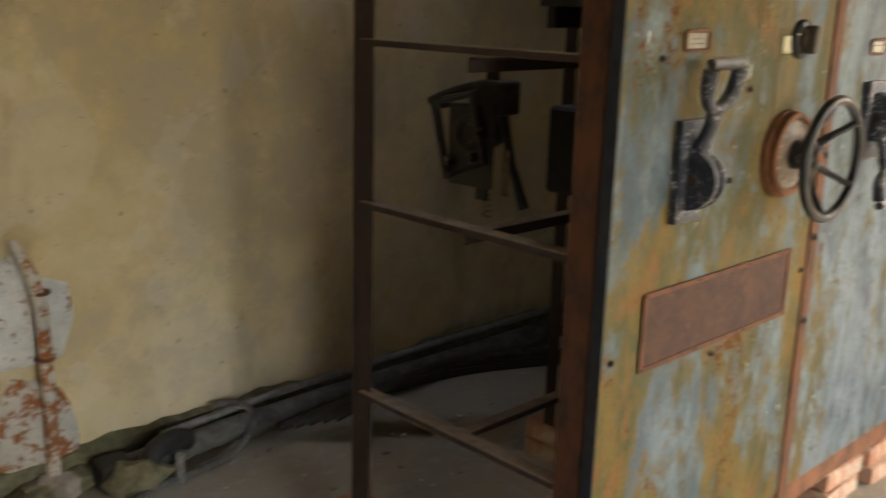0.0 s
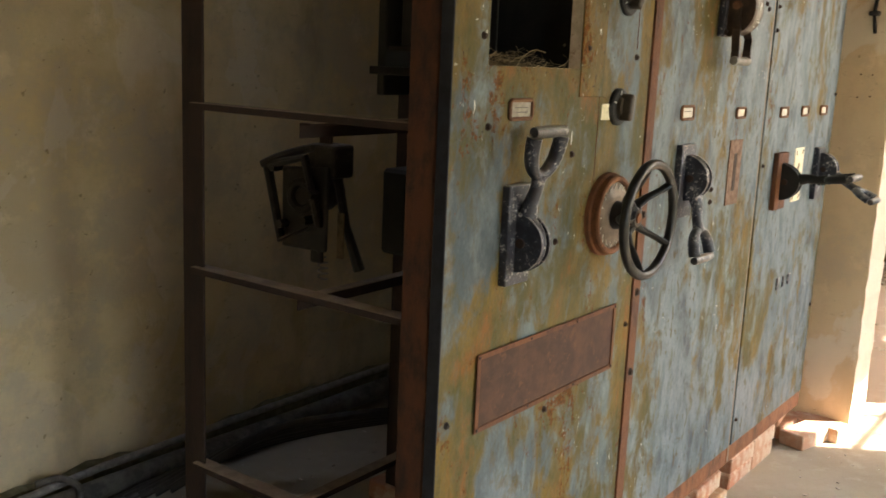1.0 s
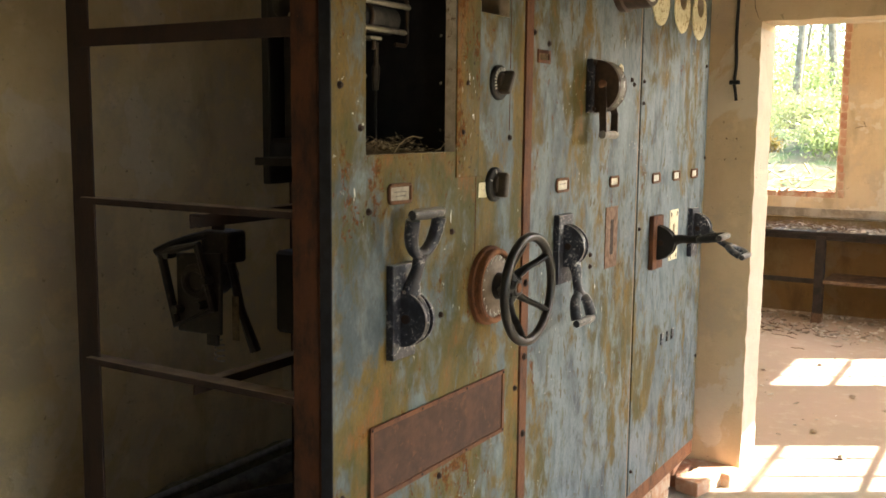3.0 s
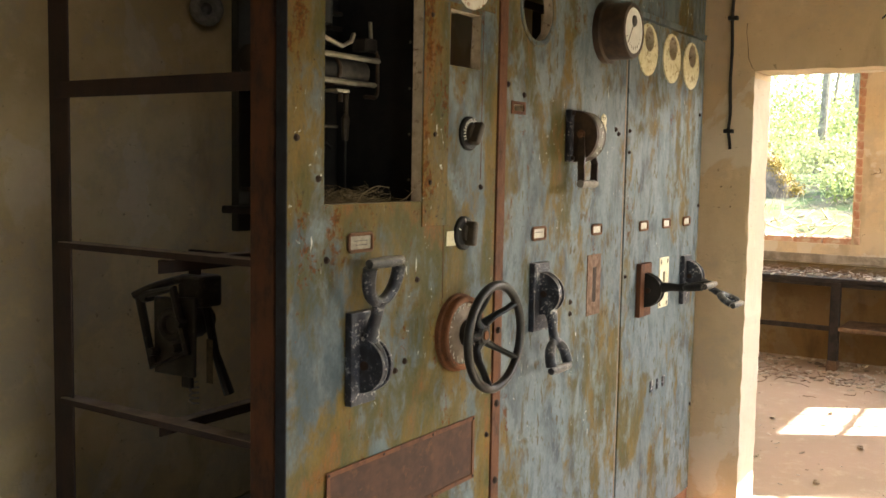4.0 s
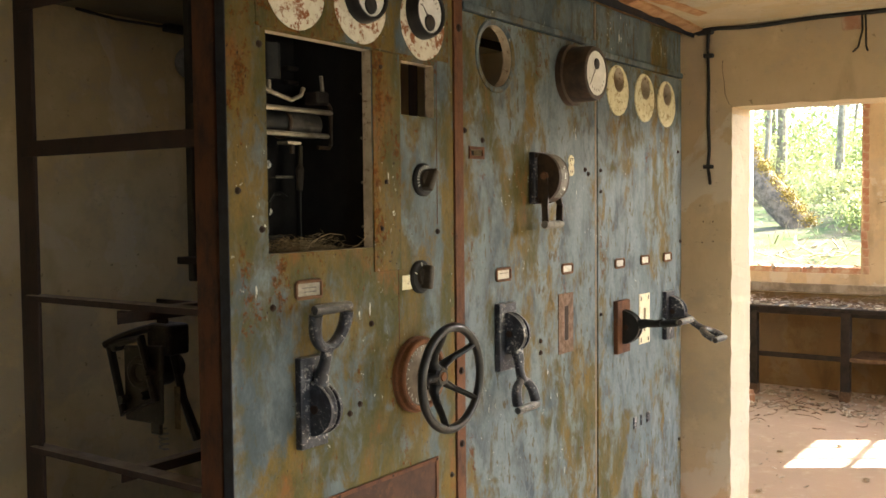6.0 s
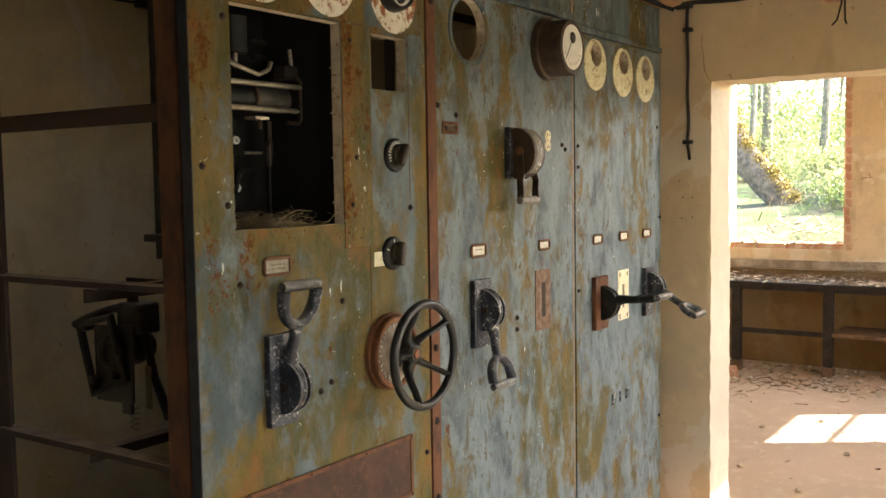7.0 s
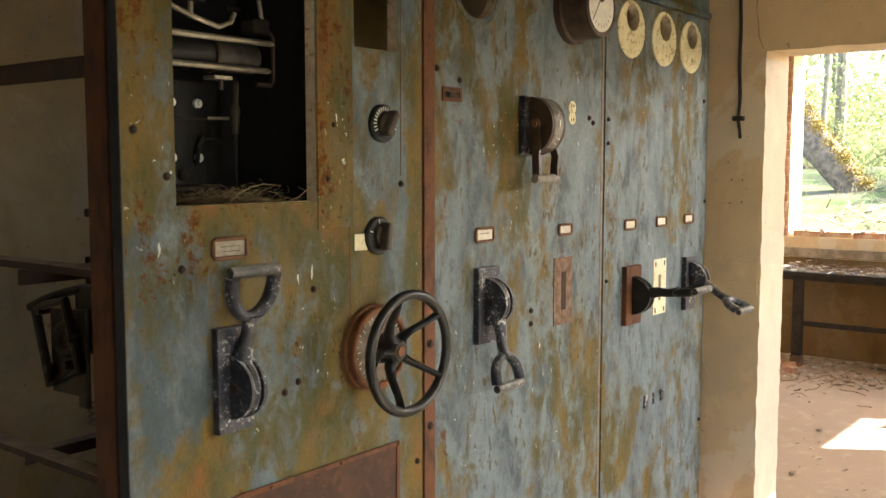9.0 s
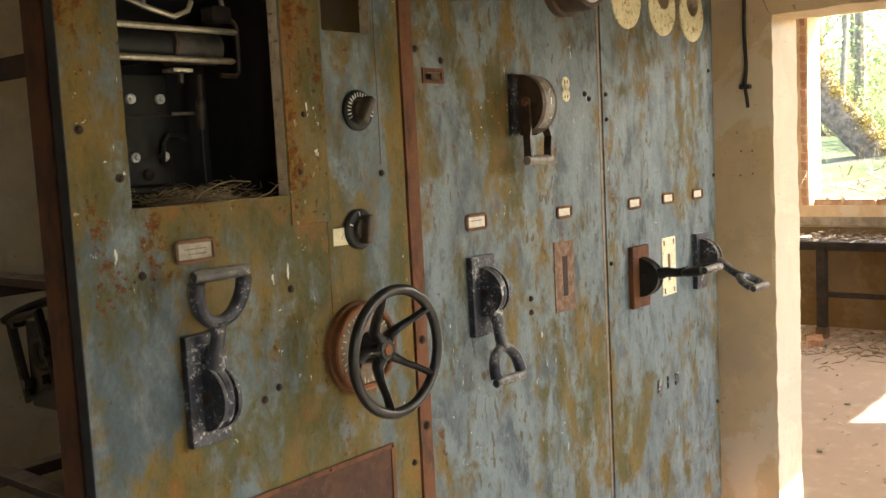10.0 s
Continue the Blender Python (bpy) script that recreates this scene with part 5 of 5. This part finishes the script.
bm = tube(bmesh.new(), smooth_path([(2.80, -0.02, 2.44), (2.805, -0.10, 2.452), (2.81, -0.3, 2.444), (2.812, -0.55, 2.452), (2.812, -0.9, 2.449), (2.812, -1.6, 2.45), (2.812, -3.19, 2.45)]), 0.009, 8)
solid("ceiling_cable", bm, MAT_RUBBER, "black cable along the ceiling corner", "cable", smooth=True)
solid("cable_joint", box(bmesh.new(), (2.79, -0.11, 2.43), (2.824, -0.03, 2.458), 0.006), MAT_RUBBER, "black cable joint in the ceiling corner", "cable joint")
for i, (y, e) in enumerate(((-0.735, 0.012), (-0.748, -0.006))):
    bm = tube(bmesh.new(), [(2.81, y, 2.447), (2.805, y - 0.004, 2.38), (2.80, y + e, 2.31), (2.79, y + e * 2.5, 2.29)], 0.004, 6)
    solid("loose_wire", bm, MAT_RUBBER, "loose wire end hanging from the ceiling cable", "wire", "", "loose wires")
bm = roughen(box(bmesh.new(), (2.815, -0.735, 2.385), (2.83, -0.655, 2.445), 0.004), 0.008, 25)
solid("bare_brick_patch", bm, MAT_BRICK, "bare brick where plaster broke away", "brick patch")
MAT_CRACK = speckled("dark_crack", (0.10, 0.07, 0.04), (0.16, 0.11, 0.07), 50, 0.95)


def crack(pts, r, name="plaster_crack"):
    bm = bmesh.new()
    v = []
    for i, (p, w) in enumerate(zip(pts, [r * (0.4 + 0.6 * abs(math.sin(i * 2.3))) for i in range(len(pts))])):
        p = Vector(p)
        v.append((bm.verts.new(p + Vector((0, w, 0.3 * w))), bm.verts.new(p - Vector((0, w, 0.3 * w)))))
    for a, b in zip(v, v[1:]):
        bm.faces.new((a[0], a[1], b[1], b[0]))
    return solid(name, bm, MAT_CRACK, "fine crack in the plaster", "crack", "", "plaster cracks")


crack([(2.823, -0.192, 2.10), (2.823, -0.176, 2.115), (2.823, -0.158, 2.16), (2.823, -0.155, 2.21), (2.823, -0.145, 2.27), (2.823, -0.148, 2.31)], 0.0018)
crack([(7.397, 0.07, 1.64), (7.397, 0.03, 1.655), (7.397, -0.02, 1.66), (7.397, -0.08, 1.645)], 0.006)
crack([(7.397, -0.01, 1.655), (7.397, 0.0, 1.69), (7.397, 0.01, 1.70)], 0.005)
for y, z in ((-0.06, 1.585), (-0.105, 1.585), (-0.055, 1.49), (-0.105, 1.495)):
    solid("nail_hole", lathe(bmesh.new(), (2.823, y, z), (-1, 0, 0), [(0, 0.004), (0.001, 0.003), (0.001, 0)], 8), MAT_CRACK, "small nail hole in the plaster", "nail hole", "", "nail holes")

# split timbers above the cabinets
for i, (x0, x1, y0, y1, z, k) in enumerate(((1.75, 2.78, 0.02, 0.14, 2.425, 0.0), (2.0, 2.80, -0.10, -0.02, 2.44, 0.04), (1.9, 2.45, -0.16, -0.09, 2.447, -0.05))):
    bm = bmesh.new()
    n = 9
    rows = []
    for j in range(n):
        x = x0 + (x1 - x0) * j / (n - 1)
        o = 0.02 * noise.noise((x * 6, i * 3, 0)) + k * (j / n)
        h = 0.03 + 0.012 * noise.noise((x * 9, i, 2))
        rows.append([bm.verts.new(p) for p in ((x, y0 + o, z + 0.03), (x, y0 + o, z + 0.03 - h * 0.7), (x, (y0 + y1) / 2 + o, z + 0.03 - h), (x, y1 + o, z + 0.03 - h * 0.5), (x, y1 + o, z + 0.03))])
    for a, b in zip(rows, rows[1:]):
        for q in range(5):
            bm.faces.new((a[q], a[(q + 1) % 5], b[(q + 1) % 5], b[q]))
    bm.faces.new(rows[0])
    bm.faces.new(rows[-1][::-1])
    solid("split_timber", bm, MAT_ORANGEWOOD, "split orange-brown timber under the ceiling", "timber", "", "split ceiling timbers")

# ---- far room: workbench ----
BX0, BX1, BZ = 6.86, 7.39, 0.78
bench = thing("workbench", (7.1, 0.3, 0), "dark grimy timber workbench littered with debris", "workbench")
part("bench_top", roughen(box(bmesh.new(), (BX0, -1.3, BZ - 0.035), (BX1, 1.5, BZ), 0.004), 0.003, 4), MAT_DARKWOOD, bench, "dark weathered timber top")
for y in (0.17, 0.93, -0.75):
    part("leg", box(bmesh.new(), (BX0 + 0.02, y, 0), (BX0 + 0.09, y + 0.075, BZ - 0.036), 0.004), MAT_DARKWOOD, bench)
    part("leg_foot", box(bmesh.new(), (BX0 + 0.012, y - 0.005, 0), (BX0 + 0.10, y + 0.08, 0.09), 0.003), MAT_WOOD, bench)
part("bench_rail", box(bmesh.new(), (BX0 + 0.04, 0.245, 0.335), (BX0 + 0.07, 0.93, 0.375), 0.002), MAT_DARKWOOD, bench)
part("apron", box(bmesh.new(), (BX0 + 0.03, -1.28, BZ - 0.07), (BX0 + 0.05, 1.48, BZ - 0.036), 0.002), MAT_DARKWOOD, bench)
part("lower_shelf", box(bmesh.new(), (BX0 + 0.01, -1.25, 0.345), (BX1 - 0.05, 0.17, 0.378), 0.003), MAT_WOOD, bench, "grey-brown lower shelf")


def litter(name, count, area, z, size, mat, seed, label, flat=0.4):
    rng = random.Random(seed)
    bm = bmesh.new()
    for i in range(count):
        s = size * rng.uniform(0.3, 1.0) ** 1.5
        m = pose(rng.uniform(area[0], area[1]), rng.uniform(area[2], area[3]), z, rng.uniform(-18, 18), rng.uniform(-18, 18), rng.uniform(0, 360))
        r = bmesh.ops.create_cube(bm, size=1)
        k = (s * rng.uniform(0.6, 2.0), s * rng.uniform(0.4, 0.9), s * flat * rng.uniform(0.4, 1))
        for v in r["verts"]:
            c = Vector((v.co.x * k[0], v.co.y * k[1], (v.co.z + 0.45) * k[2]))
            c += noise.noise_vector(c * 30 + Vector((i, 0, 0))) * s * 0.15
            v.co = m @ c
    return solid(name, bm, mat, label, "debris", "stuff")


def litter_material():
    s = Nodes("mixed_litter")
    col = s.mix(s.island(), (0.20, 0.165, 0.125), (0.70, 0.64, 0.55))
    n = s.noise(60, 5, 0.7)
    col = s.mix(s.ramp(n, 0.5, 0.7, 0, 0.5), col, (0.12, 0.085, 0.06))
    return s.done(col, 0.95, 0, n, 0.3, 0.004, 0.2)


MAT_LITTER = litter_material()
litter("bench_debris", 420, (BX0 + 0.02, BX1 - 0.02, -1.2, 1.45), BZ, 0.06, MAT_LITTER, 5, "plaster chips and leaves covering the bench")
solid("bench_twigs", strands(160, (7.1, 0.4, BZ + 0.015), (0.14, 0.6, 0.02), 0.3, 0.003, 8, 0.2), MAT_WOOD, "dry twigs scattered on the bench", "twigs", "stuff")
litter("far_floor_debris", 900, (6.35, 7.35, -1.5, 1.9), 0.0, 0.045, MAT_LITTER, 6, "rubble and leaves heaped under the bench")
litter("far_floor_grit", 260, (3.2, 6.3, -1.8, 1.8), 0.0, 0.022, MAT_LITTER, 7, "scattered grit on the far floor")
litter("main_floor_grit", 260, (0.4, 2.75, -1.2, 0.2), 0.0, 0.014, MAT_LITTER, 9, "scattered grit on the concrete floor")
litter("main_floor_grit", 160, (-0.6, 1.6, 0.9, 1.6), 0.0, 0.016, MAT_LITTER, 10, "scattered grit behind the switchboard")
solid("far_floor_twigs", strands(70, (6.4, 0.6, 0.01), (0.25, 0.6, 0.012), 0.35, 0.003, 12, 0.1), MAT_WOOD, "dry twigs on the far floor", "twigs", "stuff")
loose = [(6.62, 0.93, 20)]
for i, (x, y, r) in enumerate(loose):
    loose_brick(x, y, 0.0, r, kind=i, label="broken red brick lying in the debris")
for i, (x, y) in enumerate(((4.05, 0.05), (5.35, -0.1), (3.75, -0.35), (4.6, -0.42), (3.4, -0.55), (5.0, 0.2))):
    solid("plaster_chunk", stone((x, y, 0.012), (0.022, 0.018, 0.012), i + 20), MAT_RUBBLE, "small plaster chunk on the floor", "rubble", "", "plaster chunks")

# ---- far window: raw brick reveals and sill ----
wy0, wy1, wz0, wz1 = WIN
WALLN = bpy.data.objects["wall_far_east"]
course = 0.075
REVEAL = []
for i in range(4):
    REVEAL.append(brick_mesh(i + 10, (0.125, 0.05, 0.071), 0.010))
for side, y in ((0, wy0), (1, wy1)):
    z, i = wz0, 0
    while z < wz1 - 0.05:
        for x in (X_FAR + 0.055, X_FAR + 0.185):
            off = -0.015 + 0.010 * noise.noise((z * 9, x, side)) + 0.010 * noise.noise((z * 23, x, side))
            ob = piece("brick", REVEAL[(i + side) % 4], WALLN, pose(x, y + (0.022 - off if side == 0 else -0.022 + off) * -1, z + 0.004, 0, 0, 3 * noise.noise((z, side * 5, x))))
        z += course
        i += 1
for row, (zz, xo) in enumerate(((wz0 - 0.012, 0.10), (wz0 - 0.012, 0.22))):
    y, i = wy0 + 0.12, 0
    while y < wy1 - 0.05:
        piece("brick", BRICKS[i % 4], WALLN, pose(X_FAR + xo - 0.02, y, zz + 0.006 * noise.noise((y * 7, row, 0)), 2 * noise.noise((y, 2, 0)), 0, 90 + 4 * noise.noise((y, 3, 0))))
        y += 0.252
        i += 1
# grimy brown lower wall, darkened to hold the shade under the bench
MAT_BENCH_SHADE = plaster("grimy_brown_bench_shade", (0.20, 0.130, 0.055), (0.11, 0.072, 0.033), (0.23, 0.17, 0.085))
solid("trim_bench_shade", box(bmesh.new(), (X_FAR - 0.005, FAR_S, 0), (X_FAR - 0.001, FAR_N, 0.85)), MAT_BENCH_SHADE, "grimy brown lower wall band with under-bench shade in its colour", "wall paint", "structure")
solid("window_ledge", roughen(box(bmesh.new(), (X_FAR - 0.02, -1.2, 0.855), (X_FAR, 1.5, 0.935), 0.004), 0.006, 6), MAT_RUBBLE, "grey concrete ledge below the window", "ledge", "structure")
litter("sill_debris", 70, (X_FAR + 0.0, X_FAR + 0.28, wy0 + 0.03, wy1 - 0.03), wz0 + 0.045, 0.05, MAT_LITTER, 15, "brick chips lying on the window sill")
solid("sill_twigs", strands(26, (X_FAR + 0.1, 0.7, wz0 + 0.05), (0.1, 0.25, 0.02), 0.3, 0.0025, 21, 0.35), MAT_WOOD, "dry twigs on the window sill", "twigs", "stuff")

# bars in the sunny windows
for k, (x0, x1, z0, z1) in enumerate(W_FAR):
    w = thing("window_%d" % (k + 1), ((x0 + x1) / 2, FAR_S - 0.12, z0), "steel-barred window without glass", "window", "barred windows", "structure")
    for i in (1, 2):
        x = x0 + (x1 - x0) * i / 3
        part("glazing_bar", box(bmesh.new(), (x - 0.011, FAR_S - 0.13, z0), (x + 0.011, FAR_S - 0.11, z1)), MAT_RUST, w)
    for i in (1, 2):
        z = z0 + (z1 - z0) * i / 3
        part("glazing_bar", box(bmesh.new(), (x0, FAR_S - 0.145, z - 0.011), (x1, FAR_S - 0.115, z + 0.011)), MAT_RUST, w)

# ---- outdoors ----


def ground_z(x, y):
    if x < 7.72:
        return -0.22
    d = x - 7.72
    return 0.95 + 0.11 * min(d, 5) + 0.05 * max(0, min(d - 5, 60)) + 0.06 * noise.noise((x * 0.6, y * 0.6, 0))


xs = [-600, -200, -60, -20, -8, -4, 0, 4, 7.71, 7.72] + [7.72 + 0.4 * i for i in range(1, 30)] + [20, 23, 27, 32, 40, 60, 120, 300, 700]
ys = [-700, -300, -120, -50, -25, -14, -9, -6] + [-5 + 0.5 * i for i in range(40)] + [16, 20, 30, 60, 150, 400, 700]
bm = bmesh.new()
grid = [[bm.verts.new((x, y, ground_z(x, y))) for y in ys] for x in xs]
for i in range(len(xs) - 1):
    for j in range(len(ys) - 1):
        bm.faces.new((grid[i][j], grid[i + 1][j], grid[i + 1][j + 1], grid[i][j + 1]))
s = Nodes("leafy_ground")
n = s.noise(1.6, 6, 0.7)
MAT_GROUND = s.done(s.mix(s.ramp(n, 0.4, 0.62), (0.12, 0.10, 0.06), (0.06, 0.09, 0.025)), 0.95, 0, s.noise(14, 5, 0.7), 0.6, 0.03, 0.2)
solid("ground", bm, MAT_GROUND, "leaf-littered woodland ground sloping up outside", "ground", "structure")


def leaf_material(name, a, b):
    s = Nodes(name)
    col = s.mix(s.island(), a, b)
    s.done(col, 0.55)
    tr = s.tree.nodes.new("ShaderNodeBsdfTranslucent")
    s.link(s.mix(0.5, col, (0.34, 0.38, 0.14)), tr.inputs[0])
    mx = s.tree.nodes.new("ShaderNodeMixShader")
    mx.inputs[0].default_value = 0.45
    s.link(s.bsdf.outputs[0], mx.inputs[1])
    s.link(tr.outputs[0], mx.inputs[2])
    s.link(mx.outputs[0], s.tree.nodes["Material Output"].inputs[0])
    return s.mat


MAT_LEAF = leaf_material("spring_leaves", (0.075, 0.115, 0.028), (0.14, 0.18, 0.055))
MAT_LEAF2 = leaf_material("pale_spring_leaves", (0.15, 0.17, 0.065), (0.25, 0.25, 0.11))
MAT_BARK = speckled("grey_bark", (0.10, 0.085, 0.055), (0.19, 0.16, 0.11), 10, 0.95, 0, 0.8)
MAT_TRUNKMOSS = speckled("ochre_green_moss", (0.15, 0.11, 0.018), (0.24, 0.165, 0.03), 18, 0.95)
MAT_STEM = speckled("dry_stems", (0.20, 0.165, 0.10), (0.30, 0.26, 0.17), 10, 0.9)


def leaves(points, size, seed):
    """Many small folded leaves round the given (centre, spread) clumps, as one mesh."""
    rng = np.random.default_rng(seed)
    verts, faces = [], []
    for c, spread, count in points:
        p = rng.normal(0, 1, (count, 3)) * np.array(spread) + np.array(c)
        for q in p:
            a, b = rng.normal(0, 1, 3), rng.normal(0, 1, 3)
            a /= np.linalg.norm(a)
            b -= a * a.dot(b)
            b /= np.linalg.norm(b)
            k = size * rng.uniform(0.5, 1.2)
            n = len(verts)
            verts += [tuple(q - a * k), tuple(q + b * k * 0.45), tuple(q + a * k), tuple(q - b * k * 0.45)]
            faces.append((n, n + 1, n + 2, n + 3))
    me = bpy.data.meshes.new("leaves")
    me.from_pydata(verts, [], faces)
    return me


def tree(x, y, h, r, seed, lean=(0, 0), crown=2200, leaf=0.07, low=0.35, mat=None):
    rng = random.Random(seed)
    z = ground_z(x, y) - 0.1
    t = thing("tree", (x, y, z), "slender woodland tree with pale spring leaves", "tree", "woodland trees")
    bm = bmesh.new()
    pts = [Vector((x + lean[0] * k + 0.06 * noise.noise((k * 3, seed, 0)) * h * 0.3, y + lean[1] * k + 0.06 * noise.noise((k * 3, seed, 9)) * h * 0.3, z + h * k)) for k in (0, 0.08, 0.2, 0.35, 0.5, 0.65, 0.8, 1.0)]
    tube(bm, pts, [r * 1.5, r * 1.1, r, r * 0.9, r * 0.75, r * 0.6, r * 0.4, r * 0.12], 10)
    clumps = []
    limbs = []
    for i in range(9):
        k = rng.uniform(low, 0.95)
        j = min(int(k * 7), 6)
        base = pts[j].lerp(pts[j + 1], 0.5)
        a = rng.uniform(0, 2 * math.pi)
        d = Vector((math.cos(a), math.sin(a), rng.uniform(0.2, 0.8))) * h * rng.uniform(0.12, 0.22)
        tube(bm, [base, base + d * 0.5 + Vector((0, 0, 0.04 * h)), base + d], [r * 0.3, r * 0.2, r * 0.06], 6)
        clumps.append((tuple(base + d), (h * 0.06, h * 0.06, h * 0.05), crown // 9))
        clumps.append((tuple(base + d * 0.6), (h * 0.05, h * 0.05, h * 0.04), crown // 18))
    part("trunk", bm, MAT_BARK, t)
    me = leaves(clumps, leaf, seed)
    me.materials.append(mat or MAT_LEAF2)
    ob = new("crown", me)
    ob.parent = t
    ob.matrix_parent_inverse = Matrix.Translation(t.location).inverted()
    return t


# leaning mossy trunk outside the window
lt = thing("leaning_tree", (11.2, 1.9, 1.25), "leaning thick tree trunk with ochre moss on top", "tree")
bm = bmesh.new()
P = [Vector(p) for p in ((11.2, 1.52, 1.02), (11.2, 1.66, 1.28), (11.2, 1.95, 1.62), (11.2, 2.28, 2.0), (11.2, 2.50, 2.4), (11.2, 2.56, 2.9), (11.2, 2.5, 4.6))]
tube(bm, P, [0.10, 0.17, 0.19, 0.20, 0.19, 0.17, 0.14], 16)
bmesh.ops.subdivide_edges(bm, edges=bm.edges, cuts=2)
for v in bm.verts:
    v.co += noise.noise_vector(Vector((v.co.x * 6, v.co.y * 6, v.co.z * 3))) * 0.045
part("trunk", bm, speckled("dark_wet_bark", (0.06, 0.05, 0.04), (0.15, 0.125, 0.1), 14, 0.95, 0, 0.9), lt, smooth=True)
mp = []
for a, b in zip(P[1:5], P[2:6]):
    for k in (0.1, 0.5, 0.9):
        c = a.lerp(b, k) + Vector((-0.08, -0.10, 0.10))
        mp.append((tuple(c), (0.06, 0.055, 0.05), 700))
me = leaves(mp, 0.018, 4)
me.materials.append(MAT_TRUNKMOSS)
ob = new("moss", me)
ob.parent = lt
ob.matrix_parent_inverse = Matrix.Translation(lt.location).inverted()

tree(17.0, 3.6, 11, 0.09, 31, (0.3, 0.2))
rng = random.Random(5)
for i in range(26):
    d = rng.uniform(15, 34)
    y = (d + 1.4) * rng.uniform(0.02, 0.34) - 0.6
    tree(d, y, rng.uniform(9, 14), rng.uniform(0.03, 0.08), 40 + i, (rng.uniform(-1, 1), rng.uniform(-1, 1)), 1500, 0.055, 0.2, MAT_LEAF2 if i % 3 else MAT_LEAF)


def bush(x, y, r, h, count, seed, mat, leaf=0.04):
    rng = random.Random(seed)
    z = ground_z(x, y)
    b = thing("bush", (x, y, z), "bright green low woodland bush", "bush", "woodland bushes")
    bm = bmesh.new()
    pts = []
    for i in range(14):
        a, k = rng.uniform(0, 6.283), rng.uniform(0.2, 1)
        tip = Vector((x + math.cos(a) * r * k, y + math.sin(a) * r * k, z + h * rng.uniform(0.4, 1.0)))
        tube(bm, [(x + math.cos(a) * 0.08, y + math.sin(a) * 0.08, z - 0.03), (x + math.cos(a) * r * k * 0.5, y + math.sin(a) * r * k * 0.5, z + h * 0.45), tip], [0.012, 0.008, 0.003], 5)
        pts.append((tuple(tip), (r * 0.28, r * 0.28, h * 0.2), count // 14))
    part("stems", bm, MAT_BARK, b)
    me = leaves(pts, leaf, seed)
    me.materials.append(mat)
    ob = new("foliage", me)
    ob.parent = b
    ob.matrix_parent_inverse = Matrix.Translation(b.location).inverted()


for i, (x, y, r, h) in enumerate(((10.6, 0.35, 0.6, 0.7), (11.5, 0.75, 0.6, 0.55), (12.2, 0.2, 0.8, 0.9), (13.0, 1.3, 0.9, 0.8), (14.5, 0.3, 1.0, 1.3), (14.8, 3.4, 0.8, 0.6), (16.5, 1.6, 1.3, 1.5), (17.0, 3.8, 1.4, 1.6), (19.5, 2.6, 1.6, 1.9), (20.5, 0.6, 1.6, 2.2), (22.0, 5.0, 1.8, 2.2), (25.0, 3.5, 2.2, 2.6), (26, 7, 2.2, 2.6))):
    bush(x, y, r, h * 0.6, 3400, 60 + i, MAT_LEAF if i % 2 == 0 else MAT_LEAF2, 0.012 + 0.0018 * x)
solid("dry_stalks", strands(260, (10.5, 0.9, 1.05), (1.3, 0.8, 0.1), 0.4, 0.0025, 33, 1.4), MAT_STEM, "dry bent stalks outside the window", "stalks", "stuff")
solid("dead_branches", strands(40, (9.2, 0.9, 1.08), (0.5, 0.6, 0.05), 0.9, 0.009, 34, 0.3), MAT_STEM, "dead branches on the bank outside", "branches", "stuff")
# the wood goes on behind
far = []
rng = random.Random(9)
for i in range(70):
    d = rng.uniform(36, 60)
    far.append(((d, d * rng.uniform(-0.15, 0.6), ground_z(d, 0) + rng.uniform(0.5, 12)), (2.4, 2.4, 2.0), 300))
me = leaves(far, 0.2, 77)
me.materials.append(MAT_LEAF2)
tagged(new("far_wood", me), "pale green woodland in the distance", "woodland", kind="stuff")
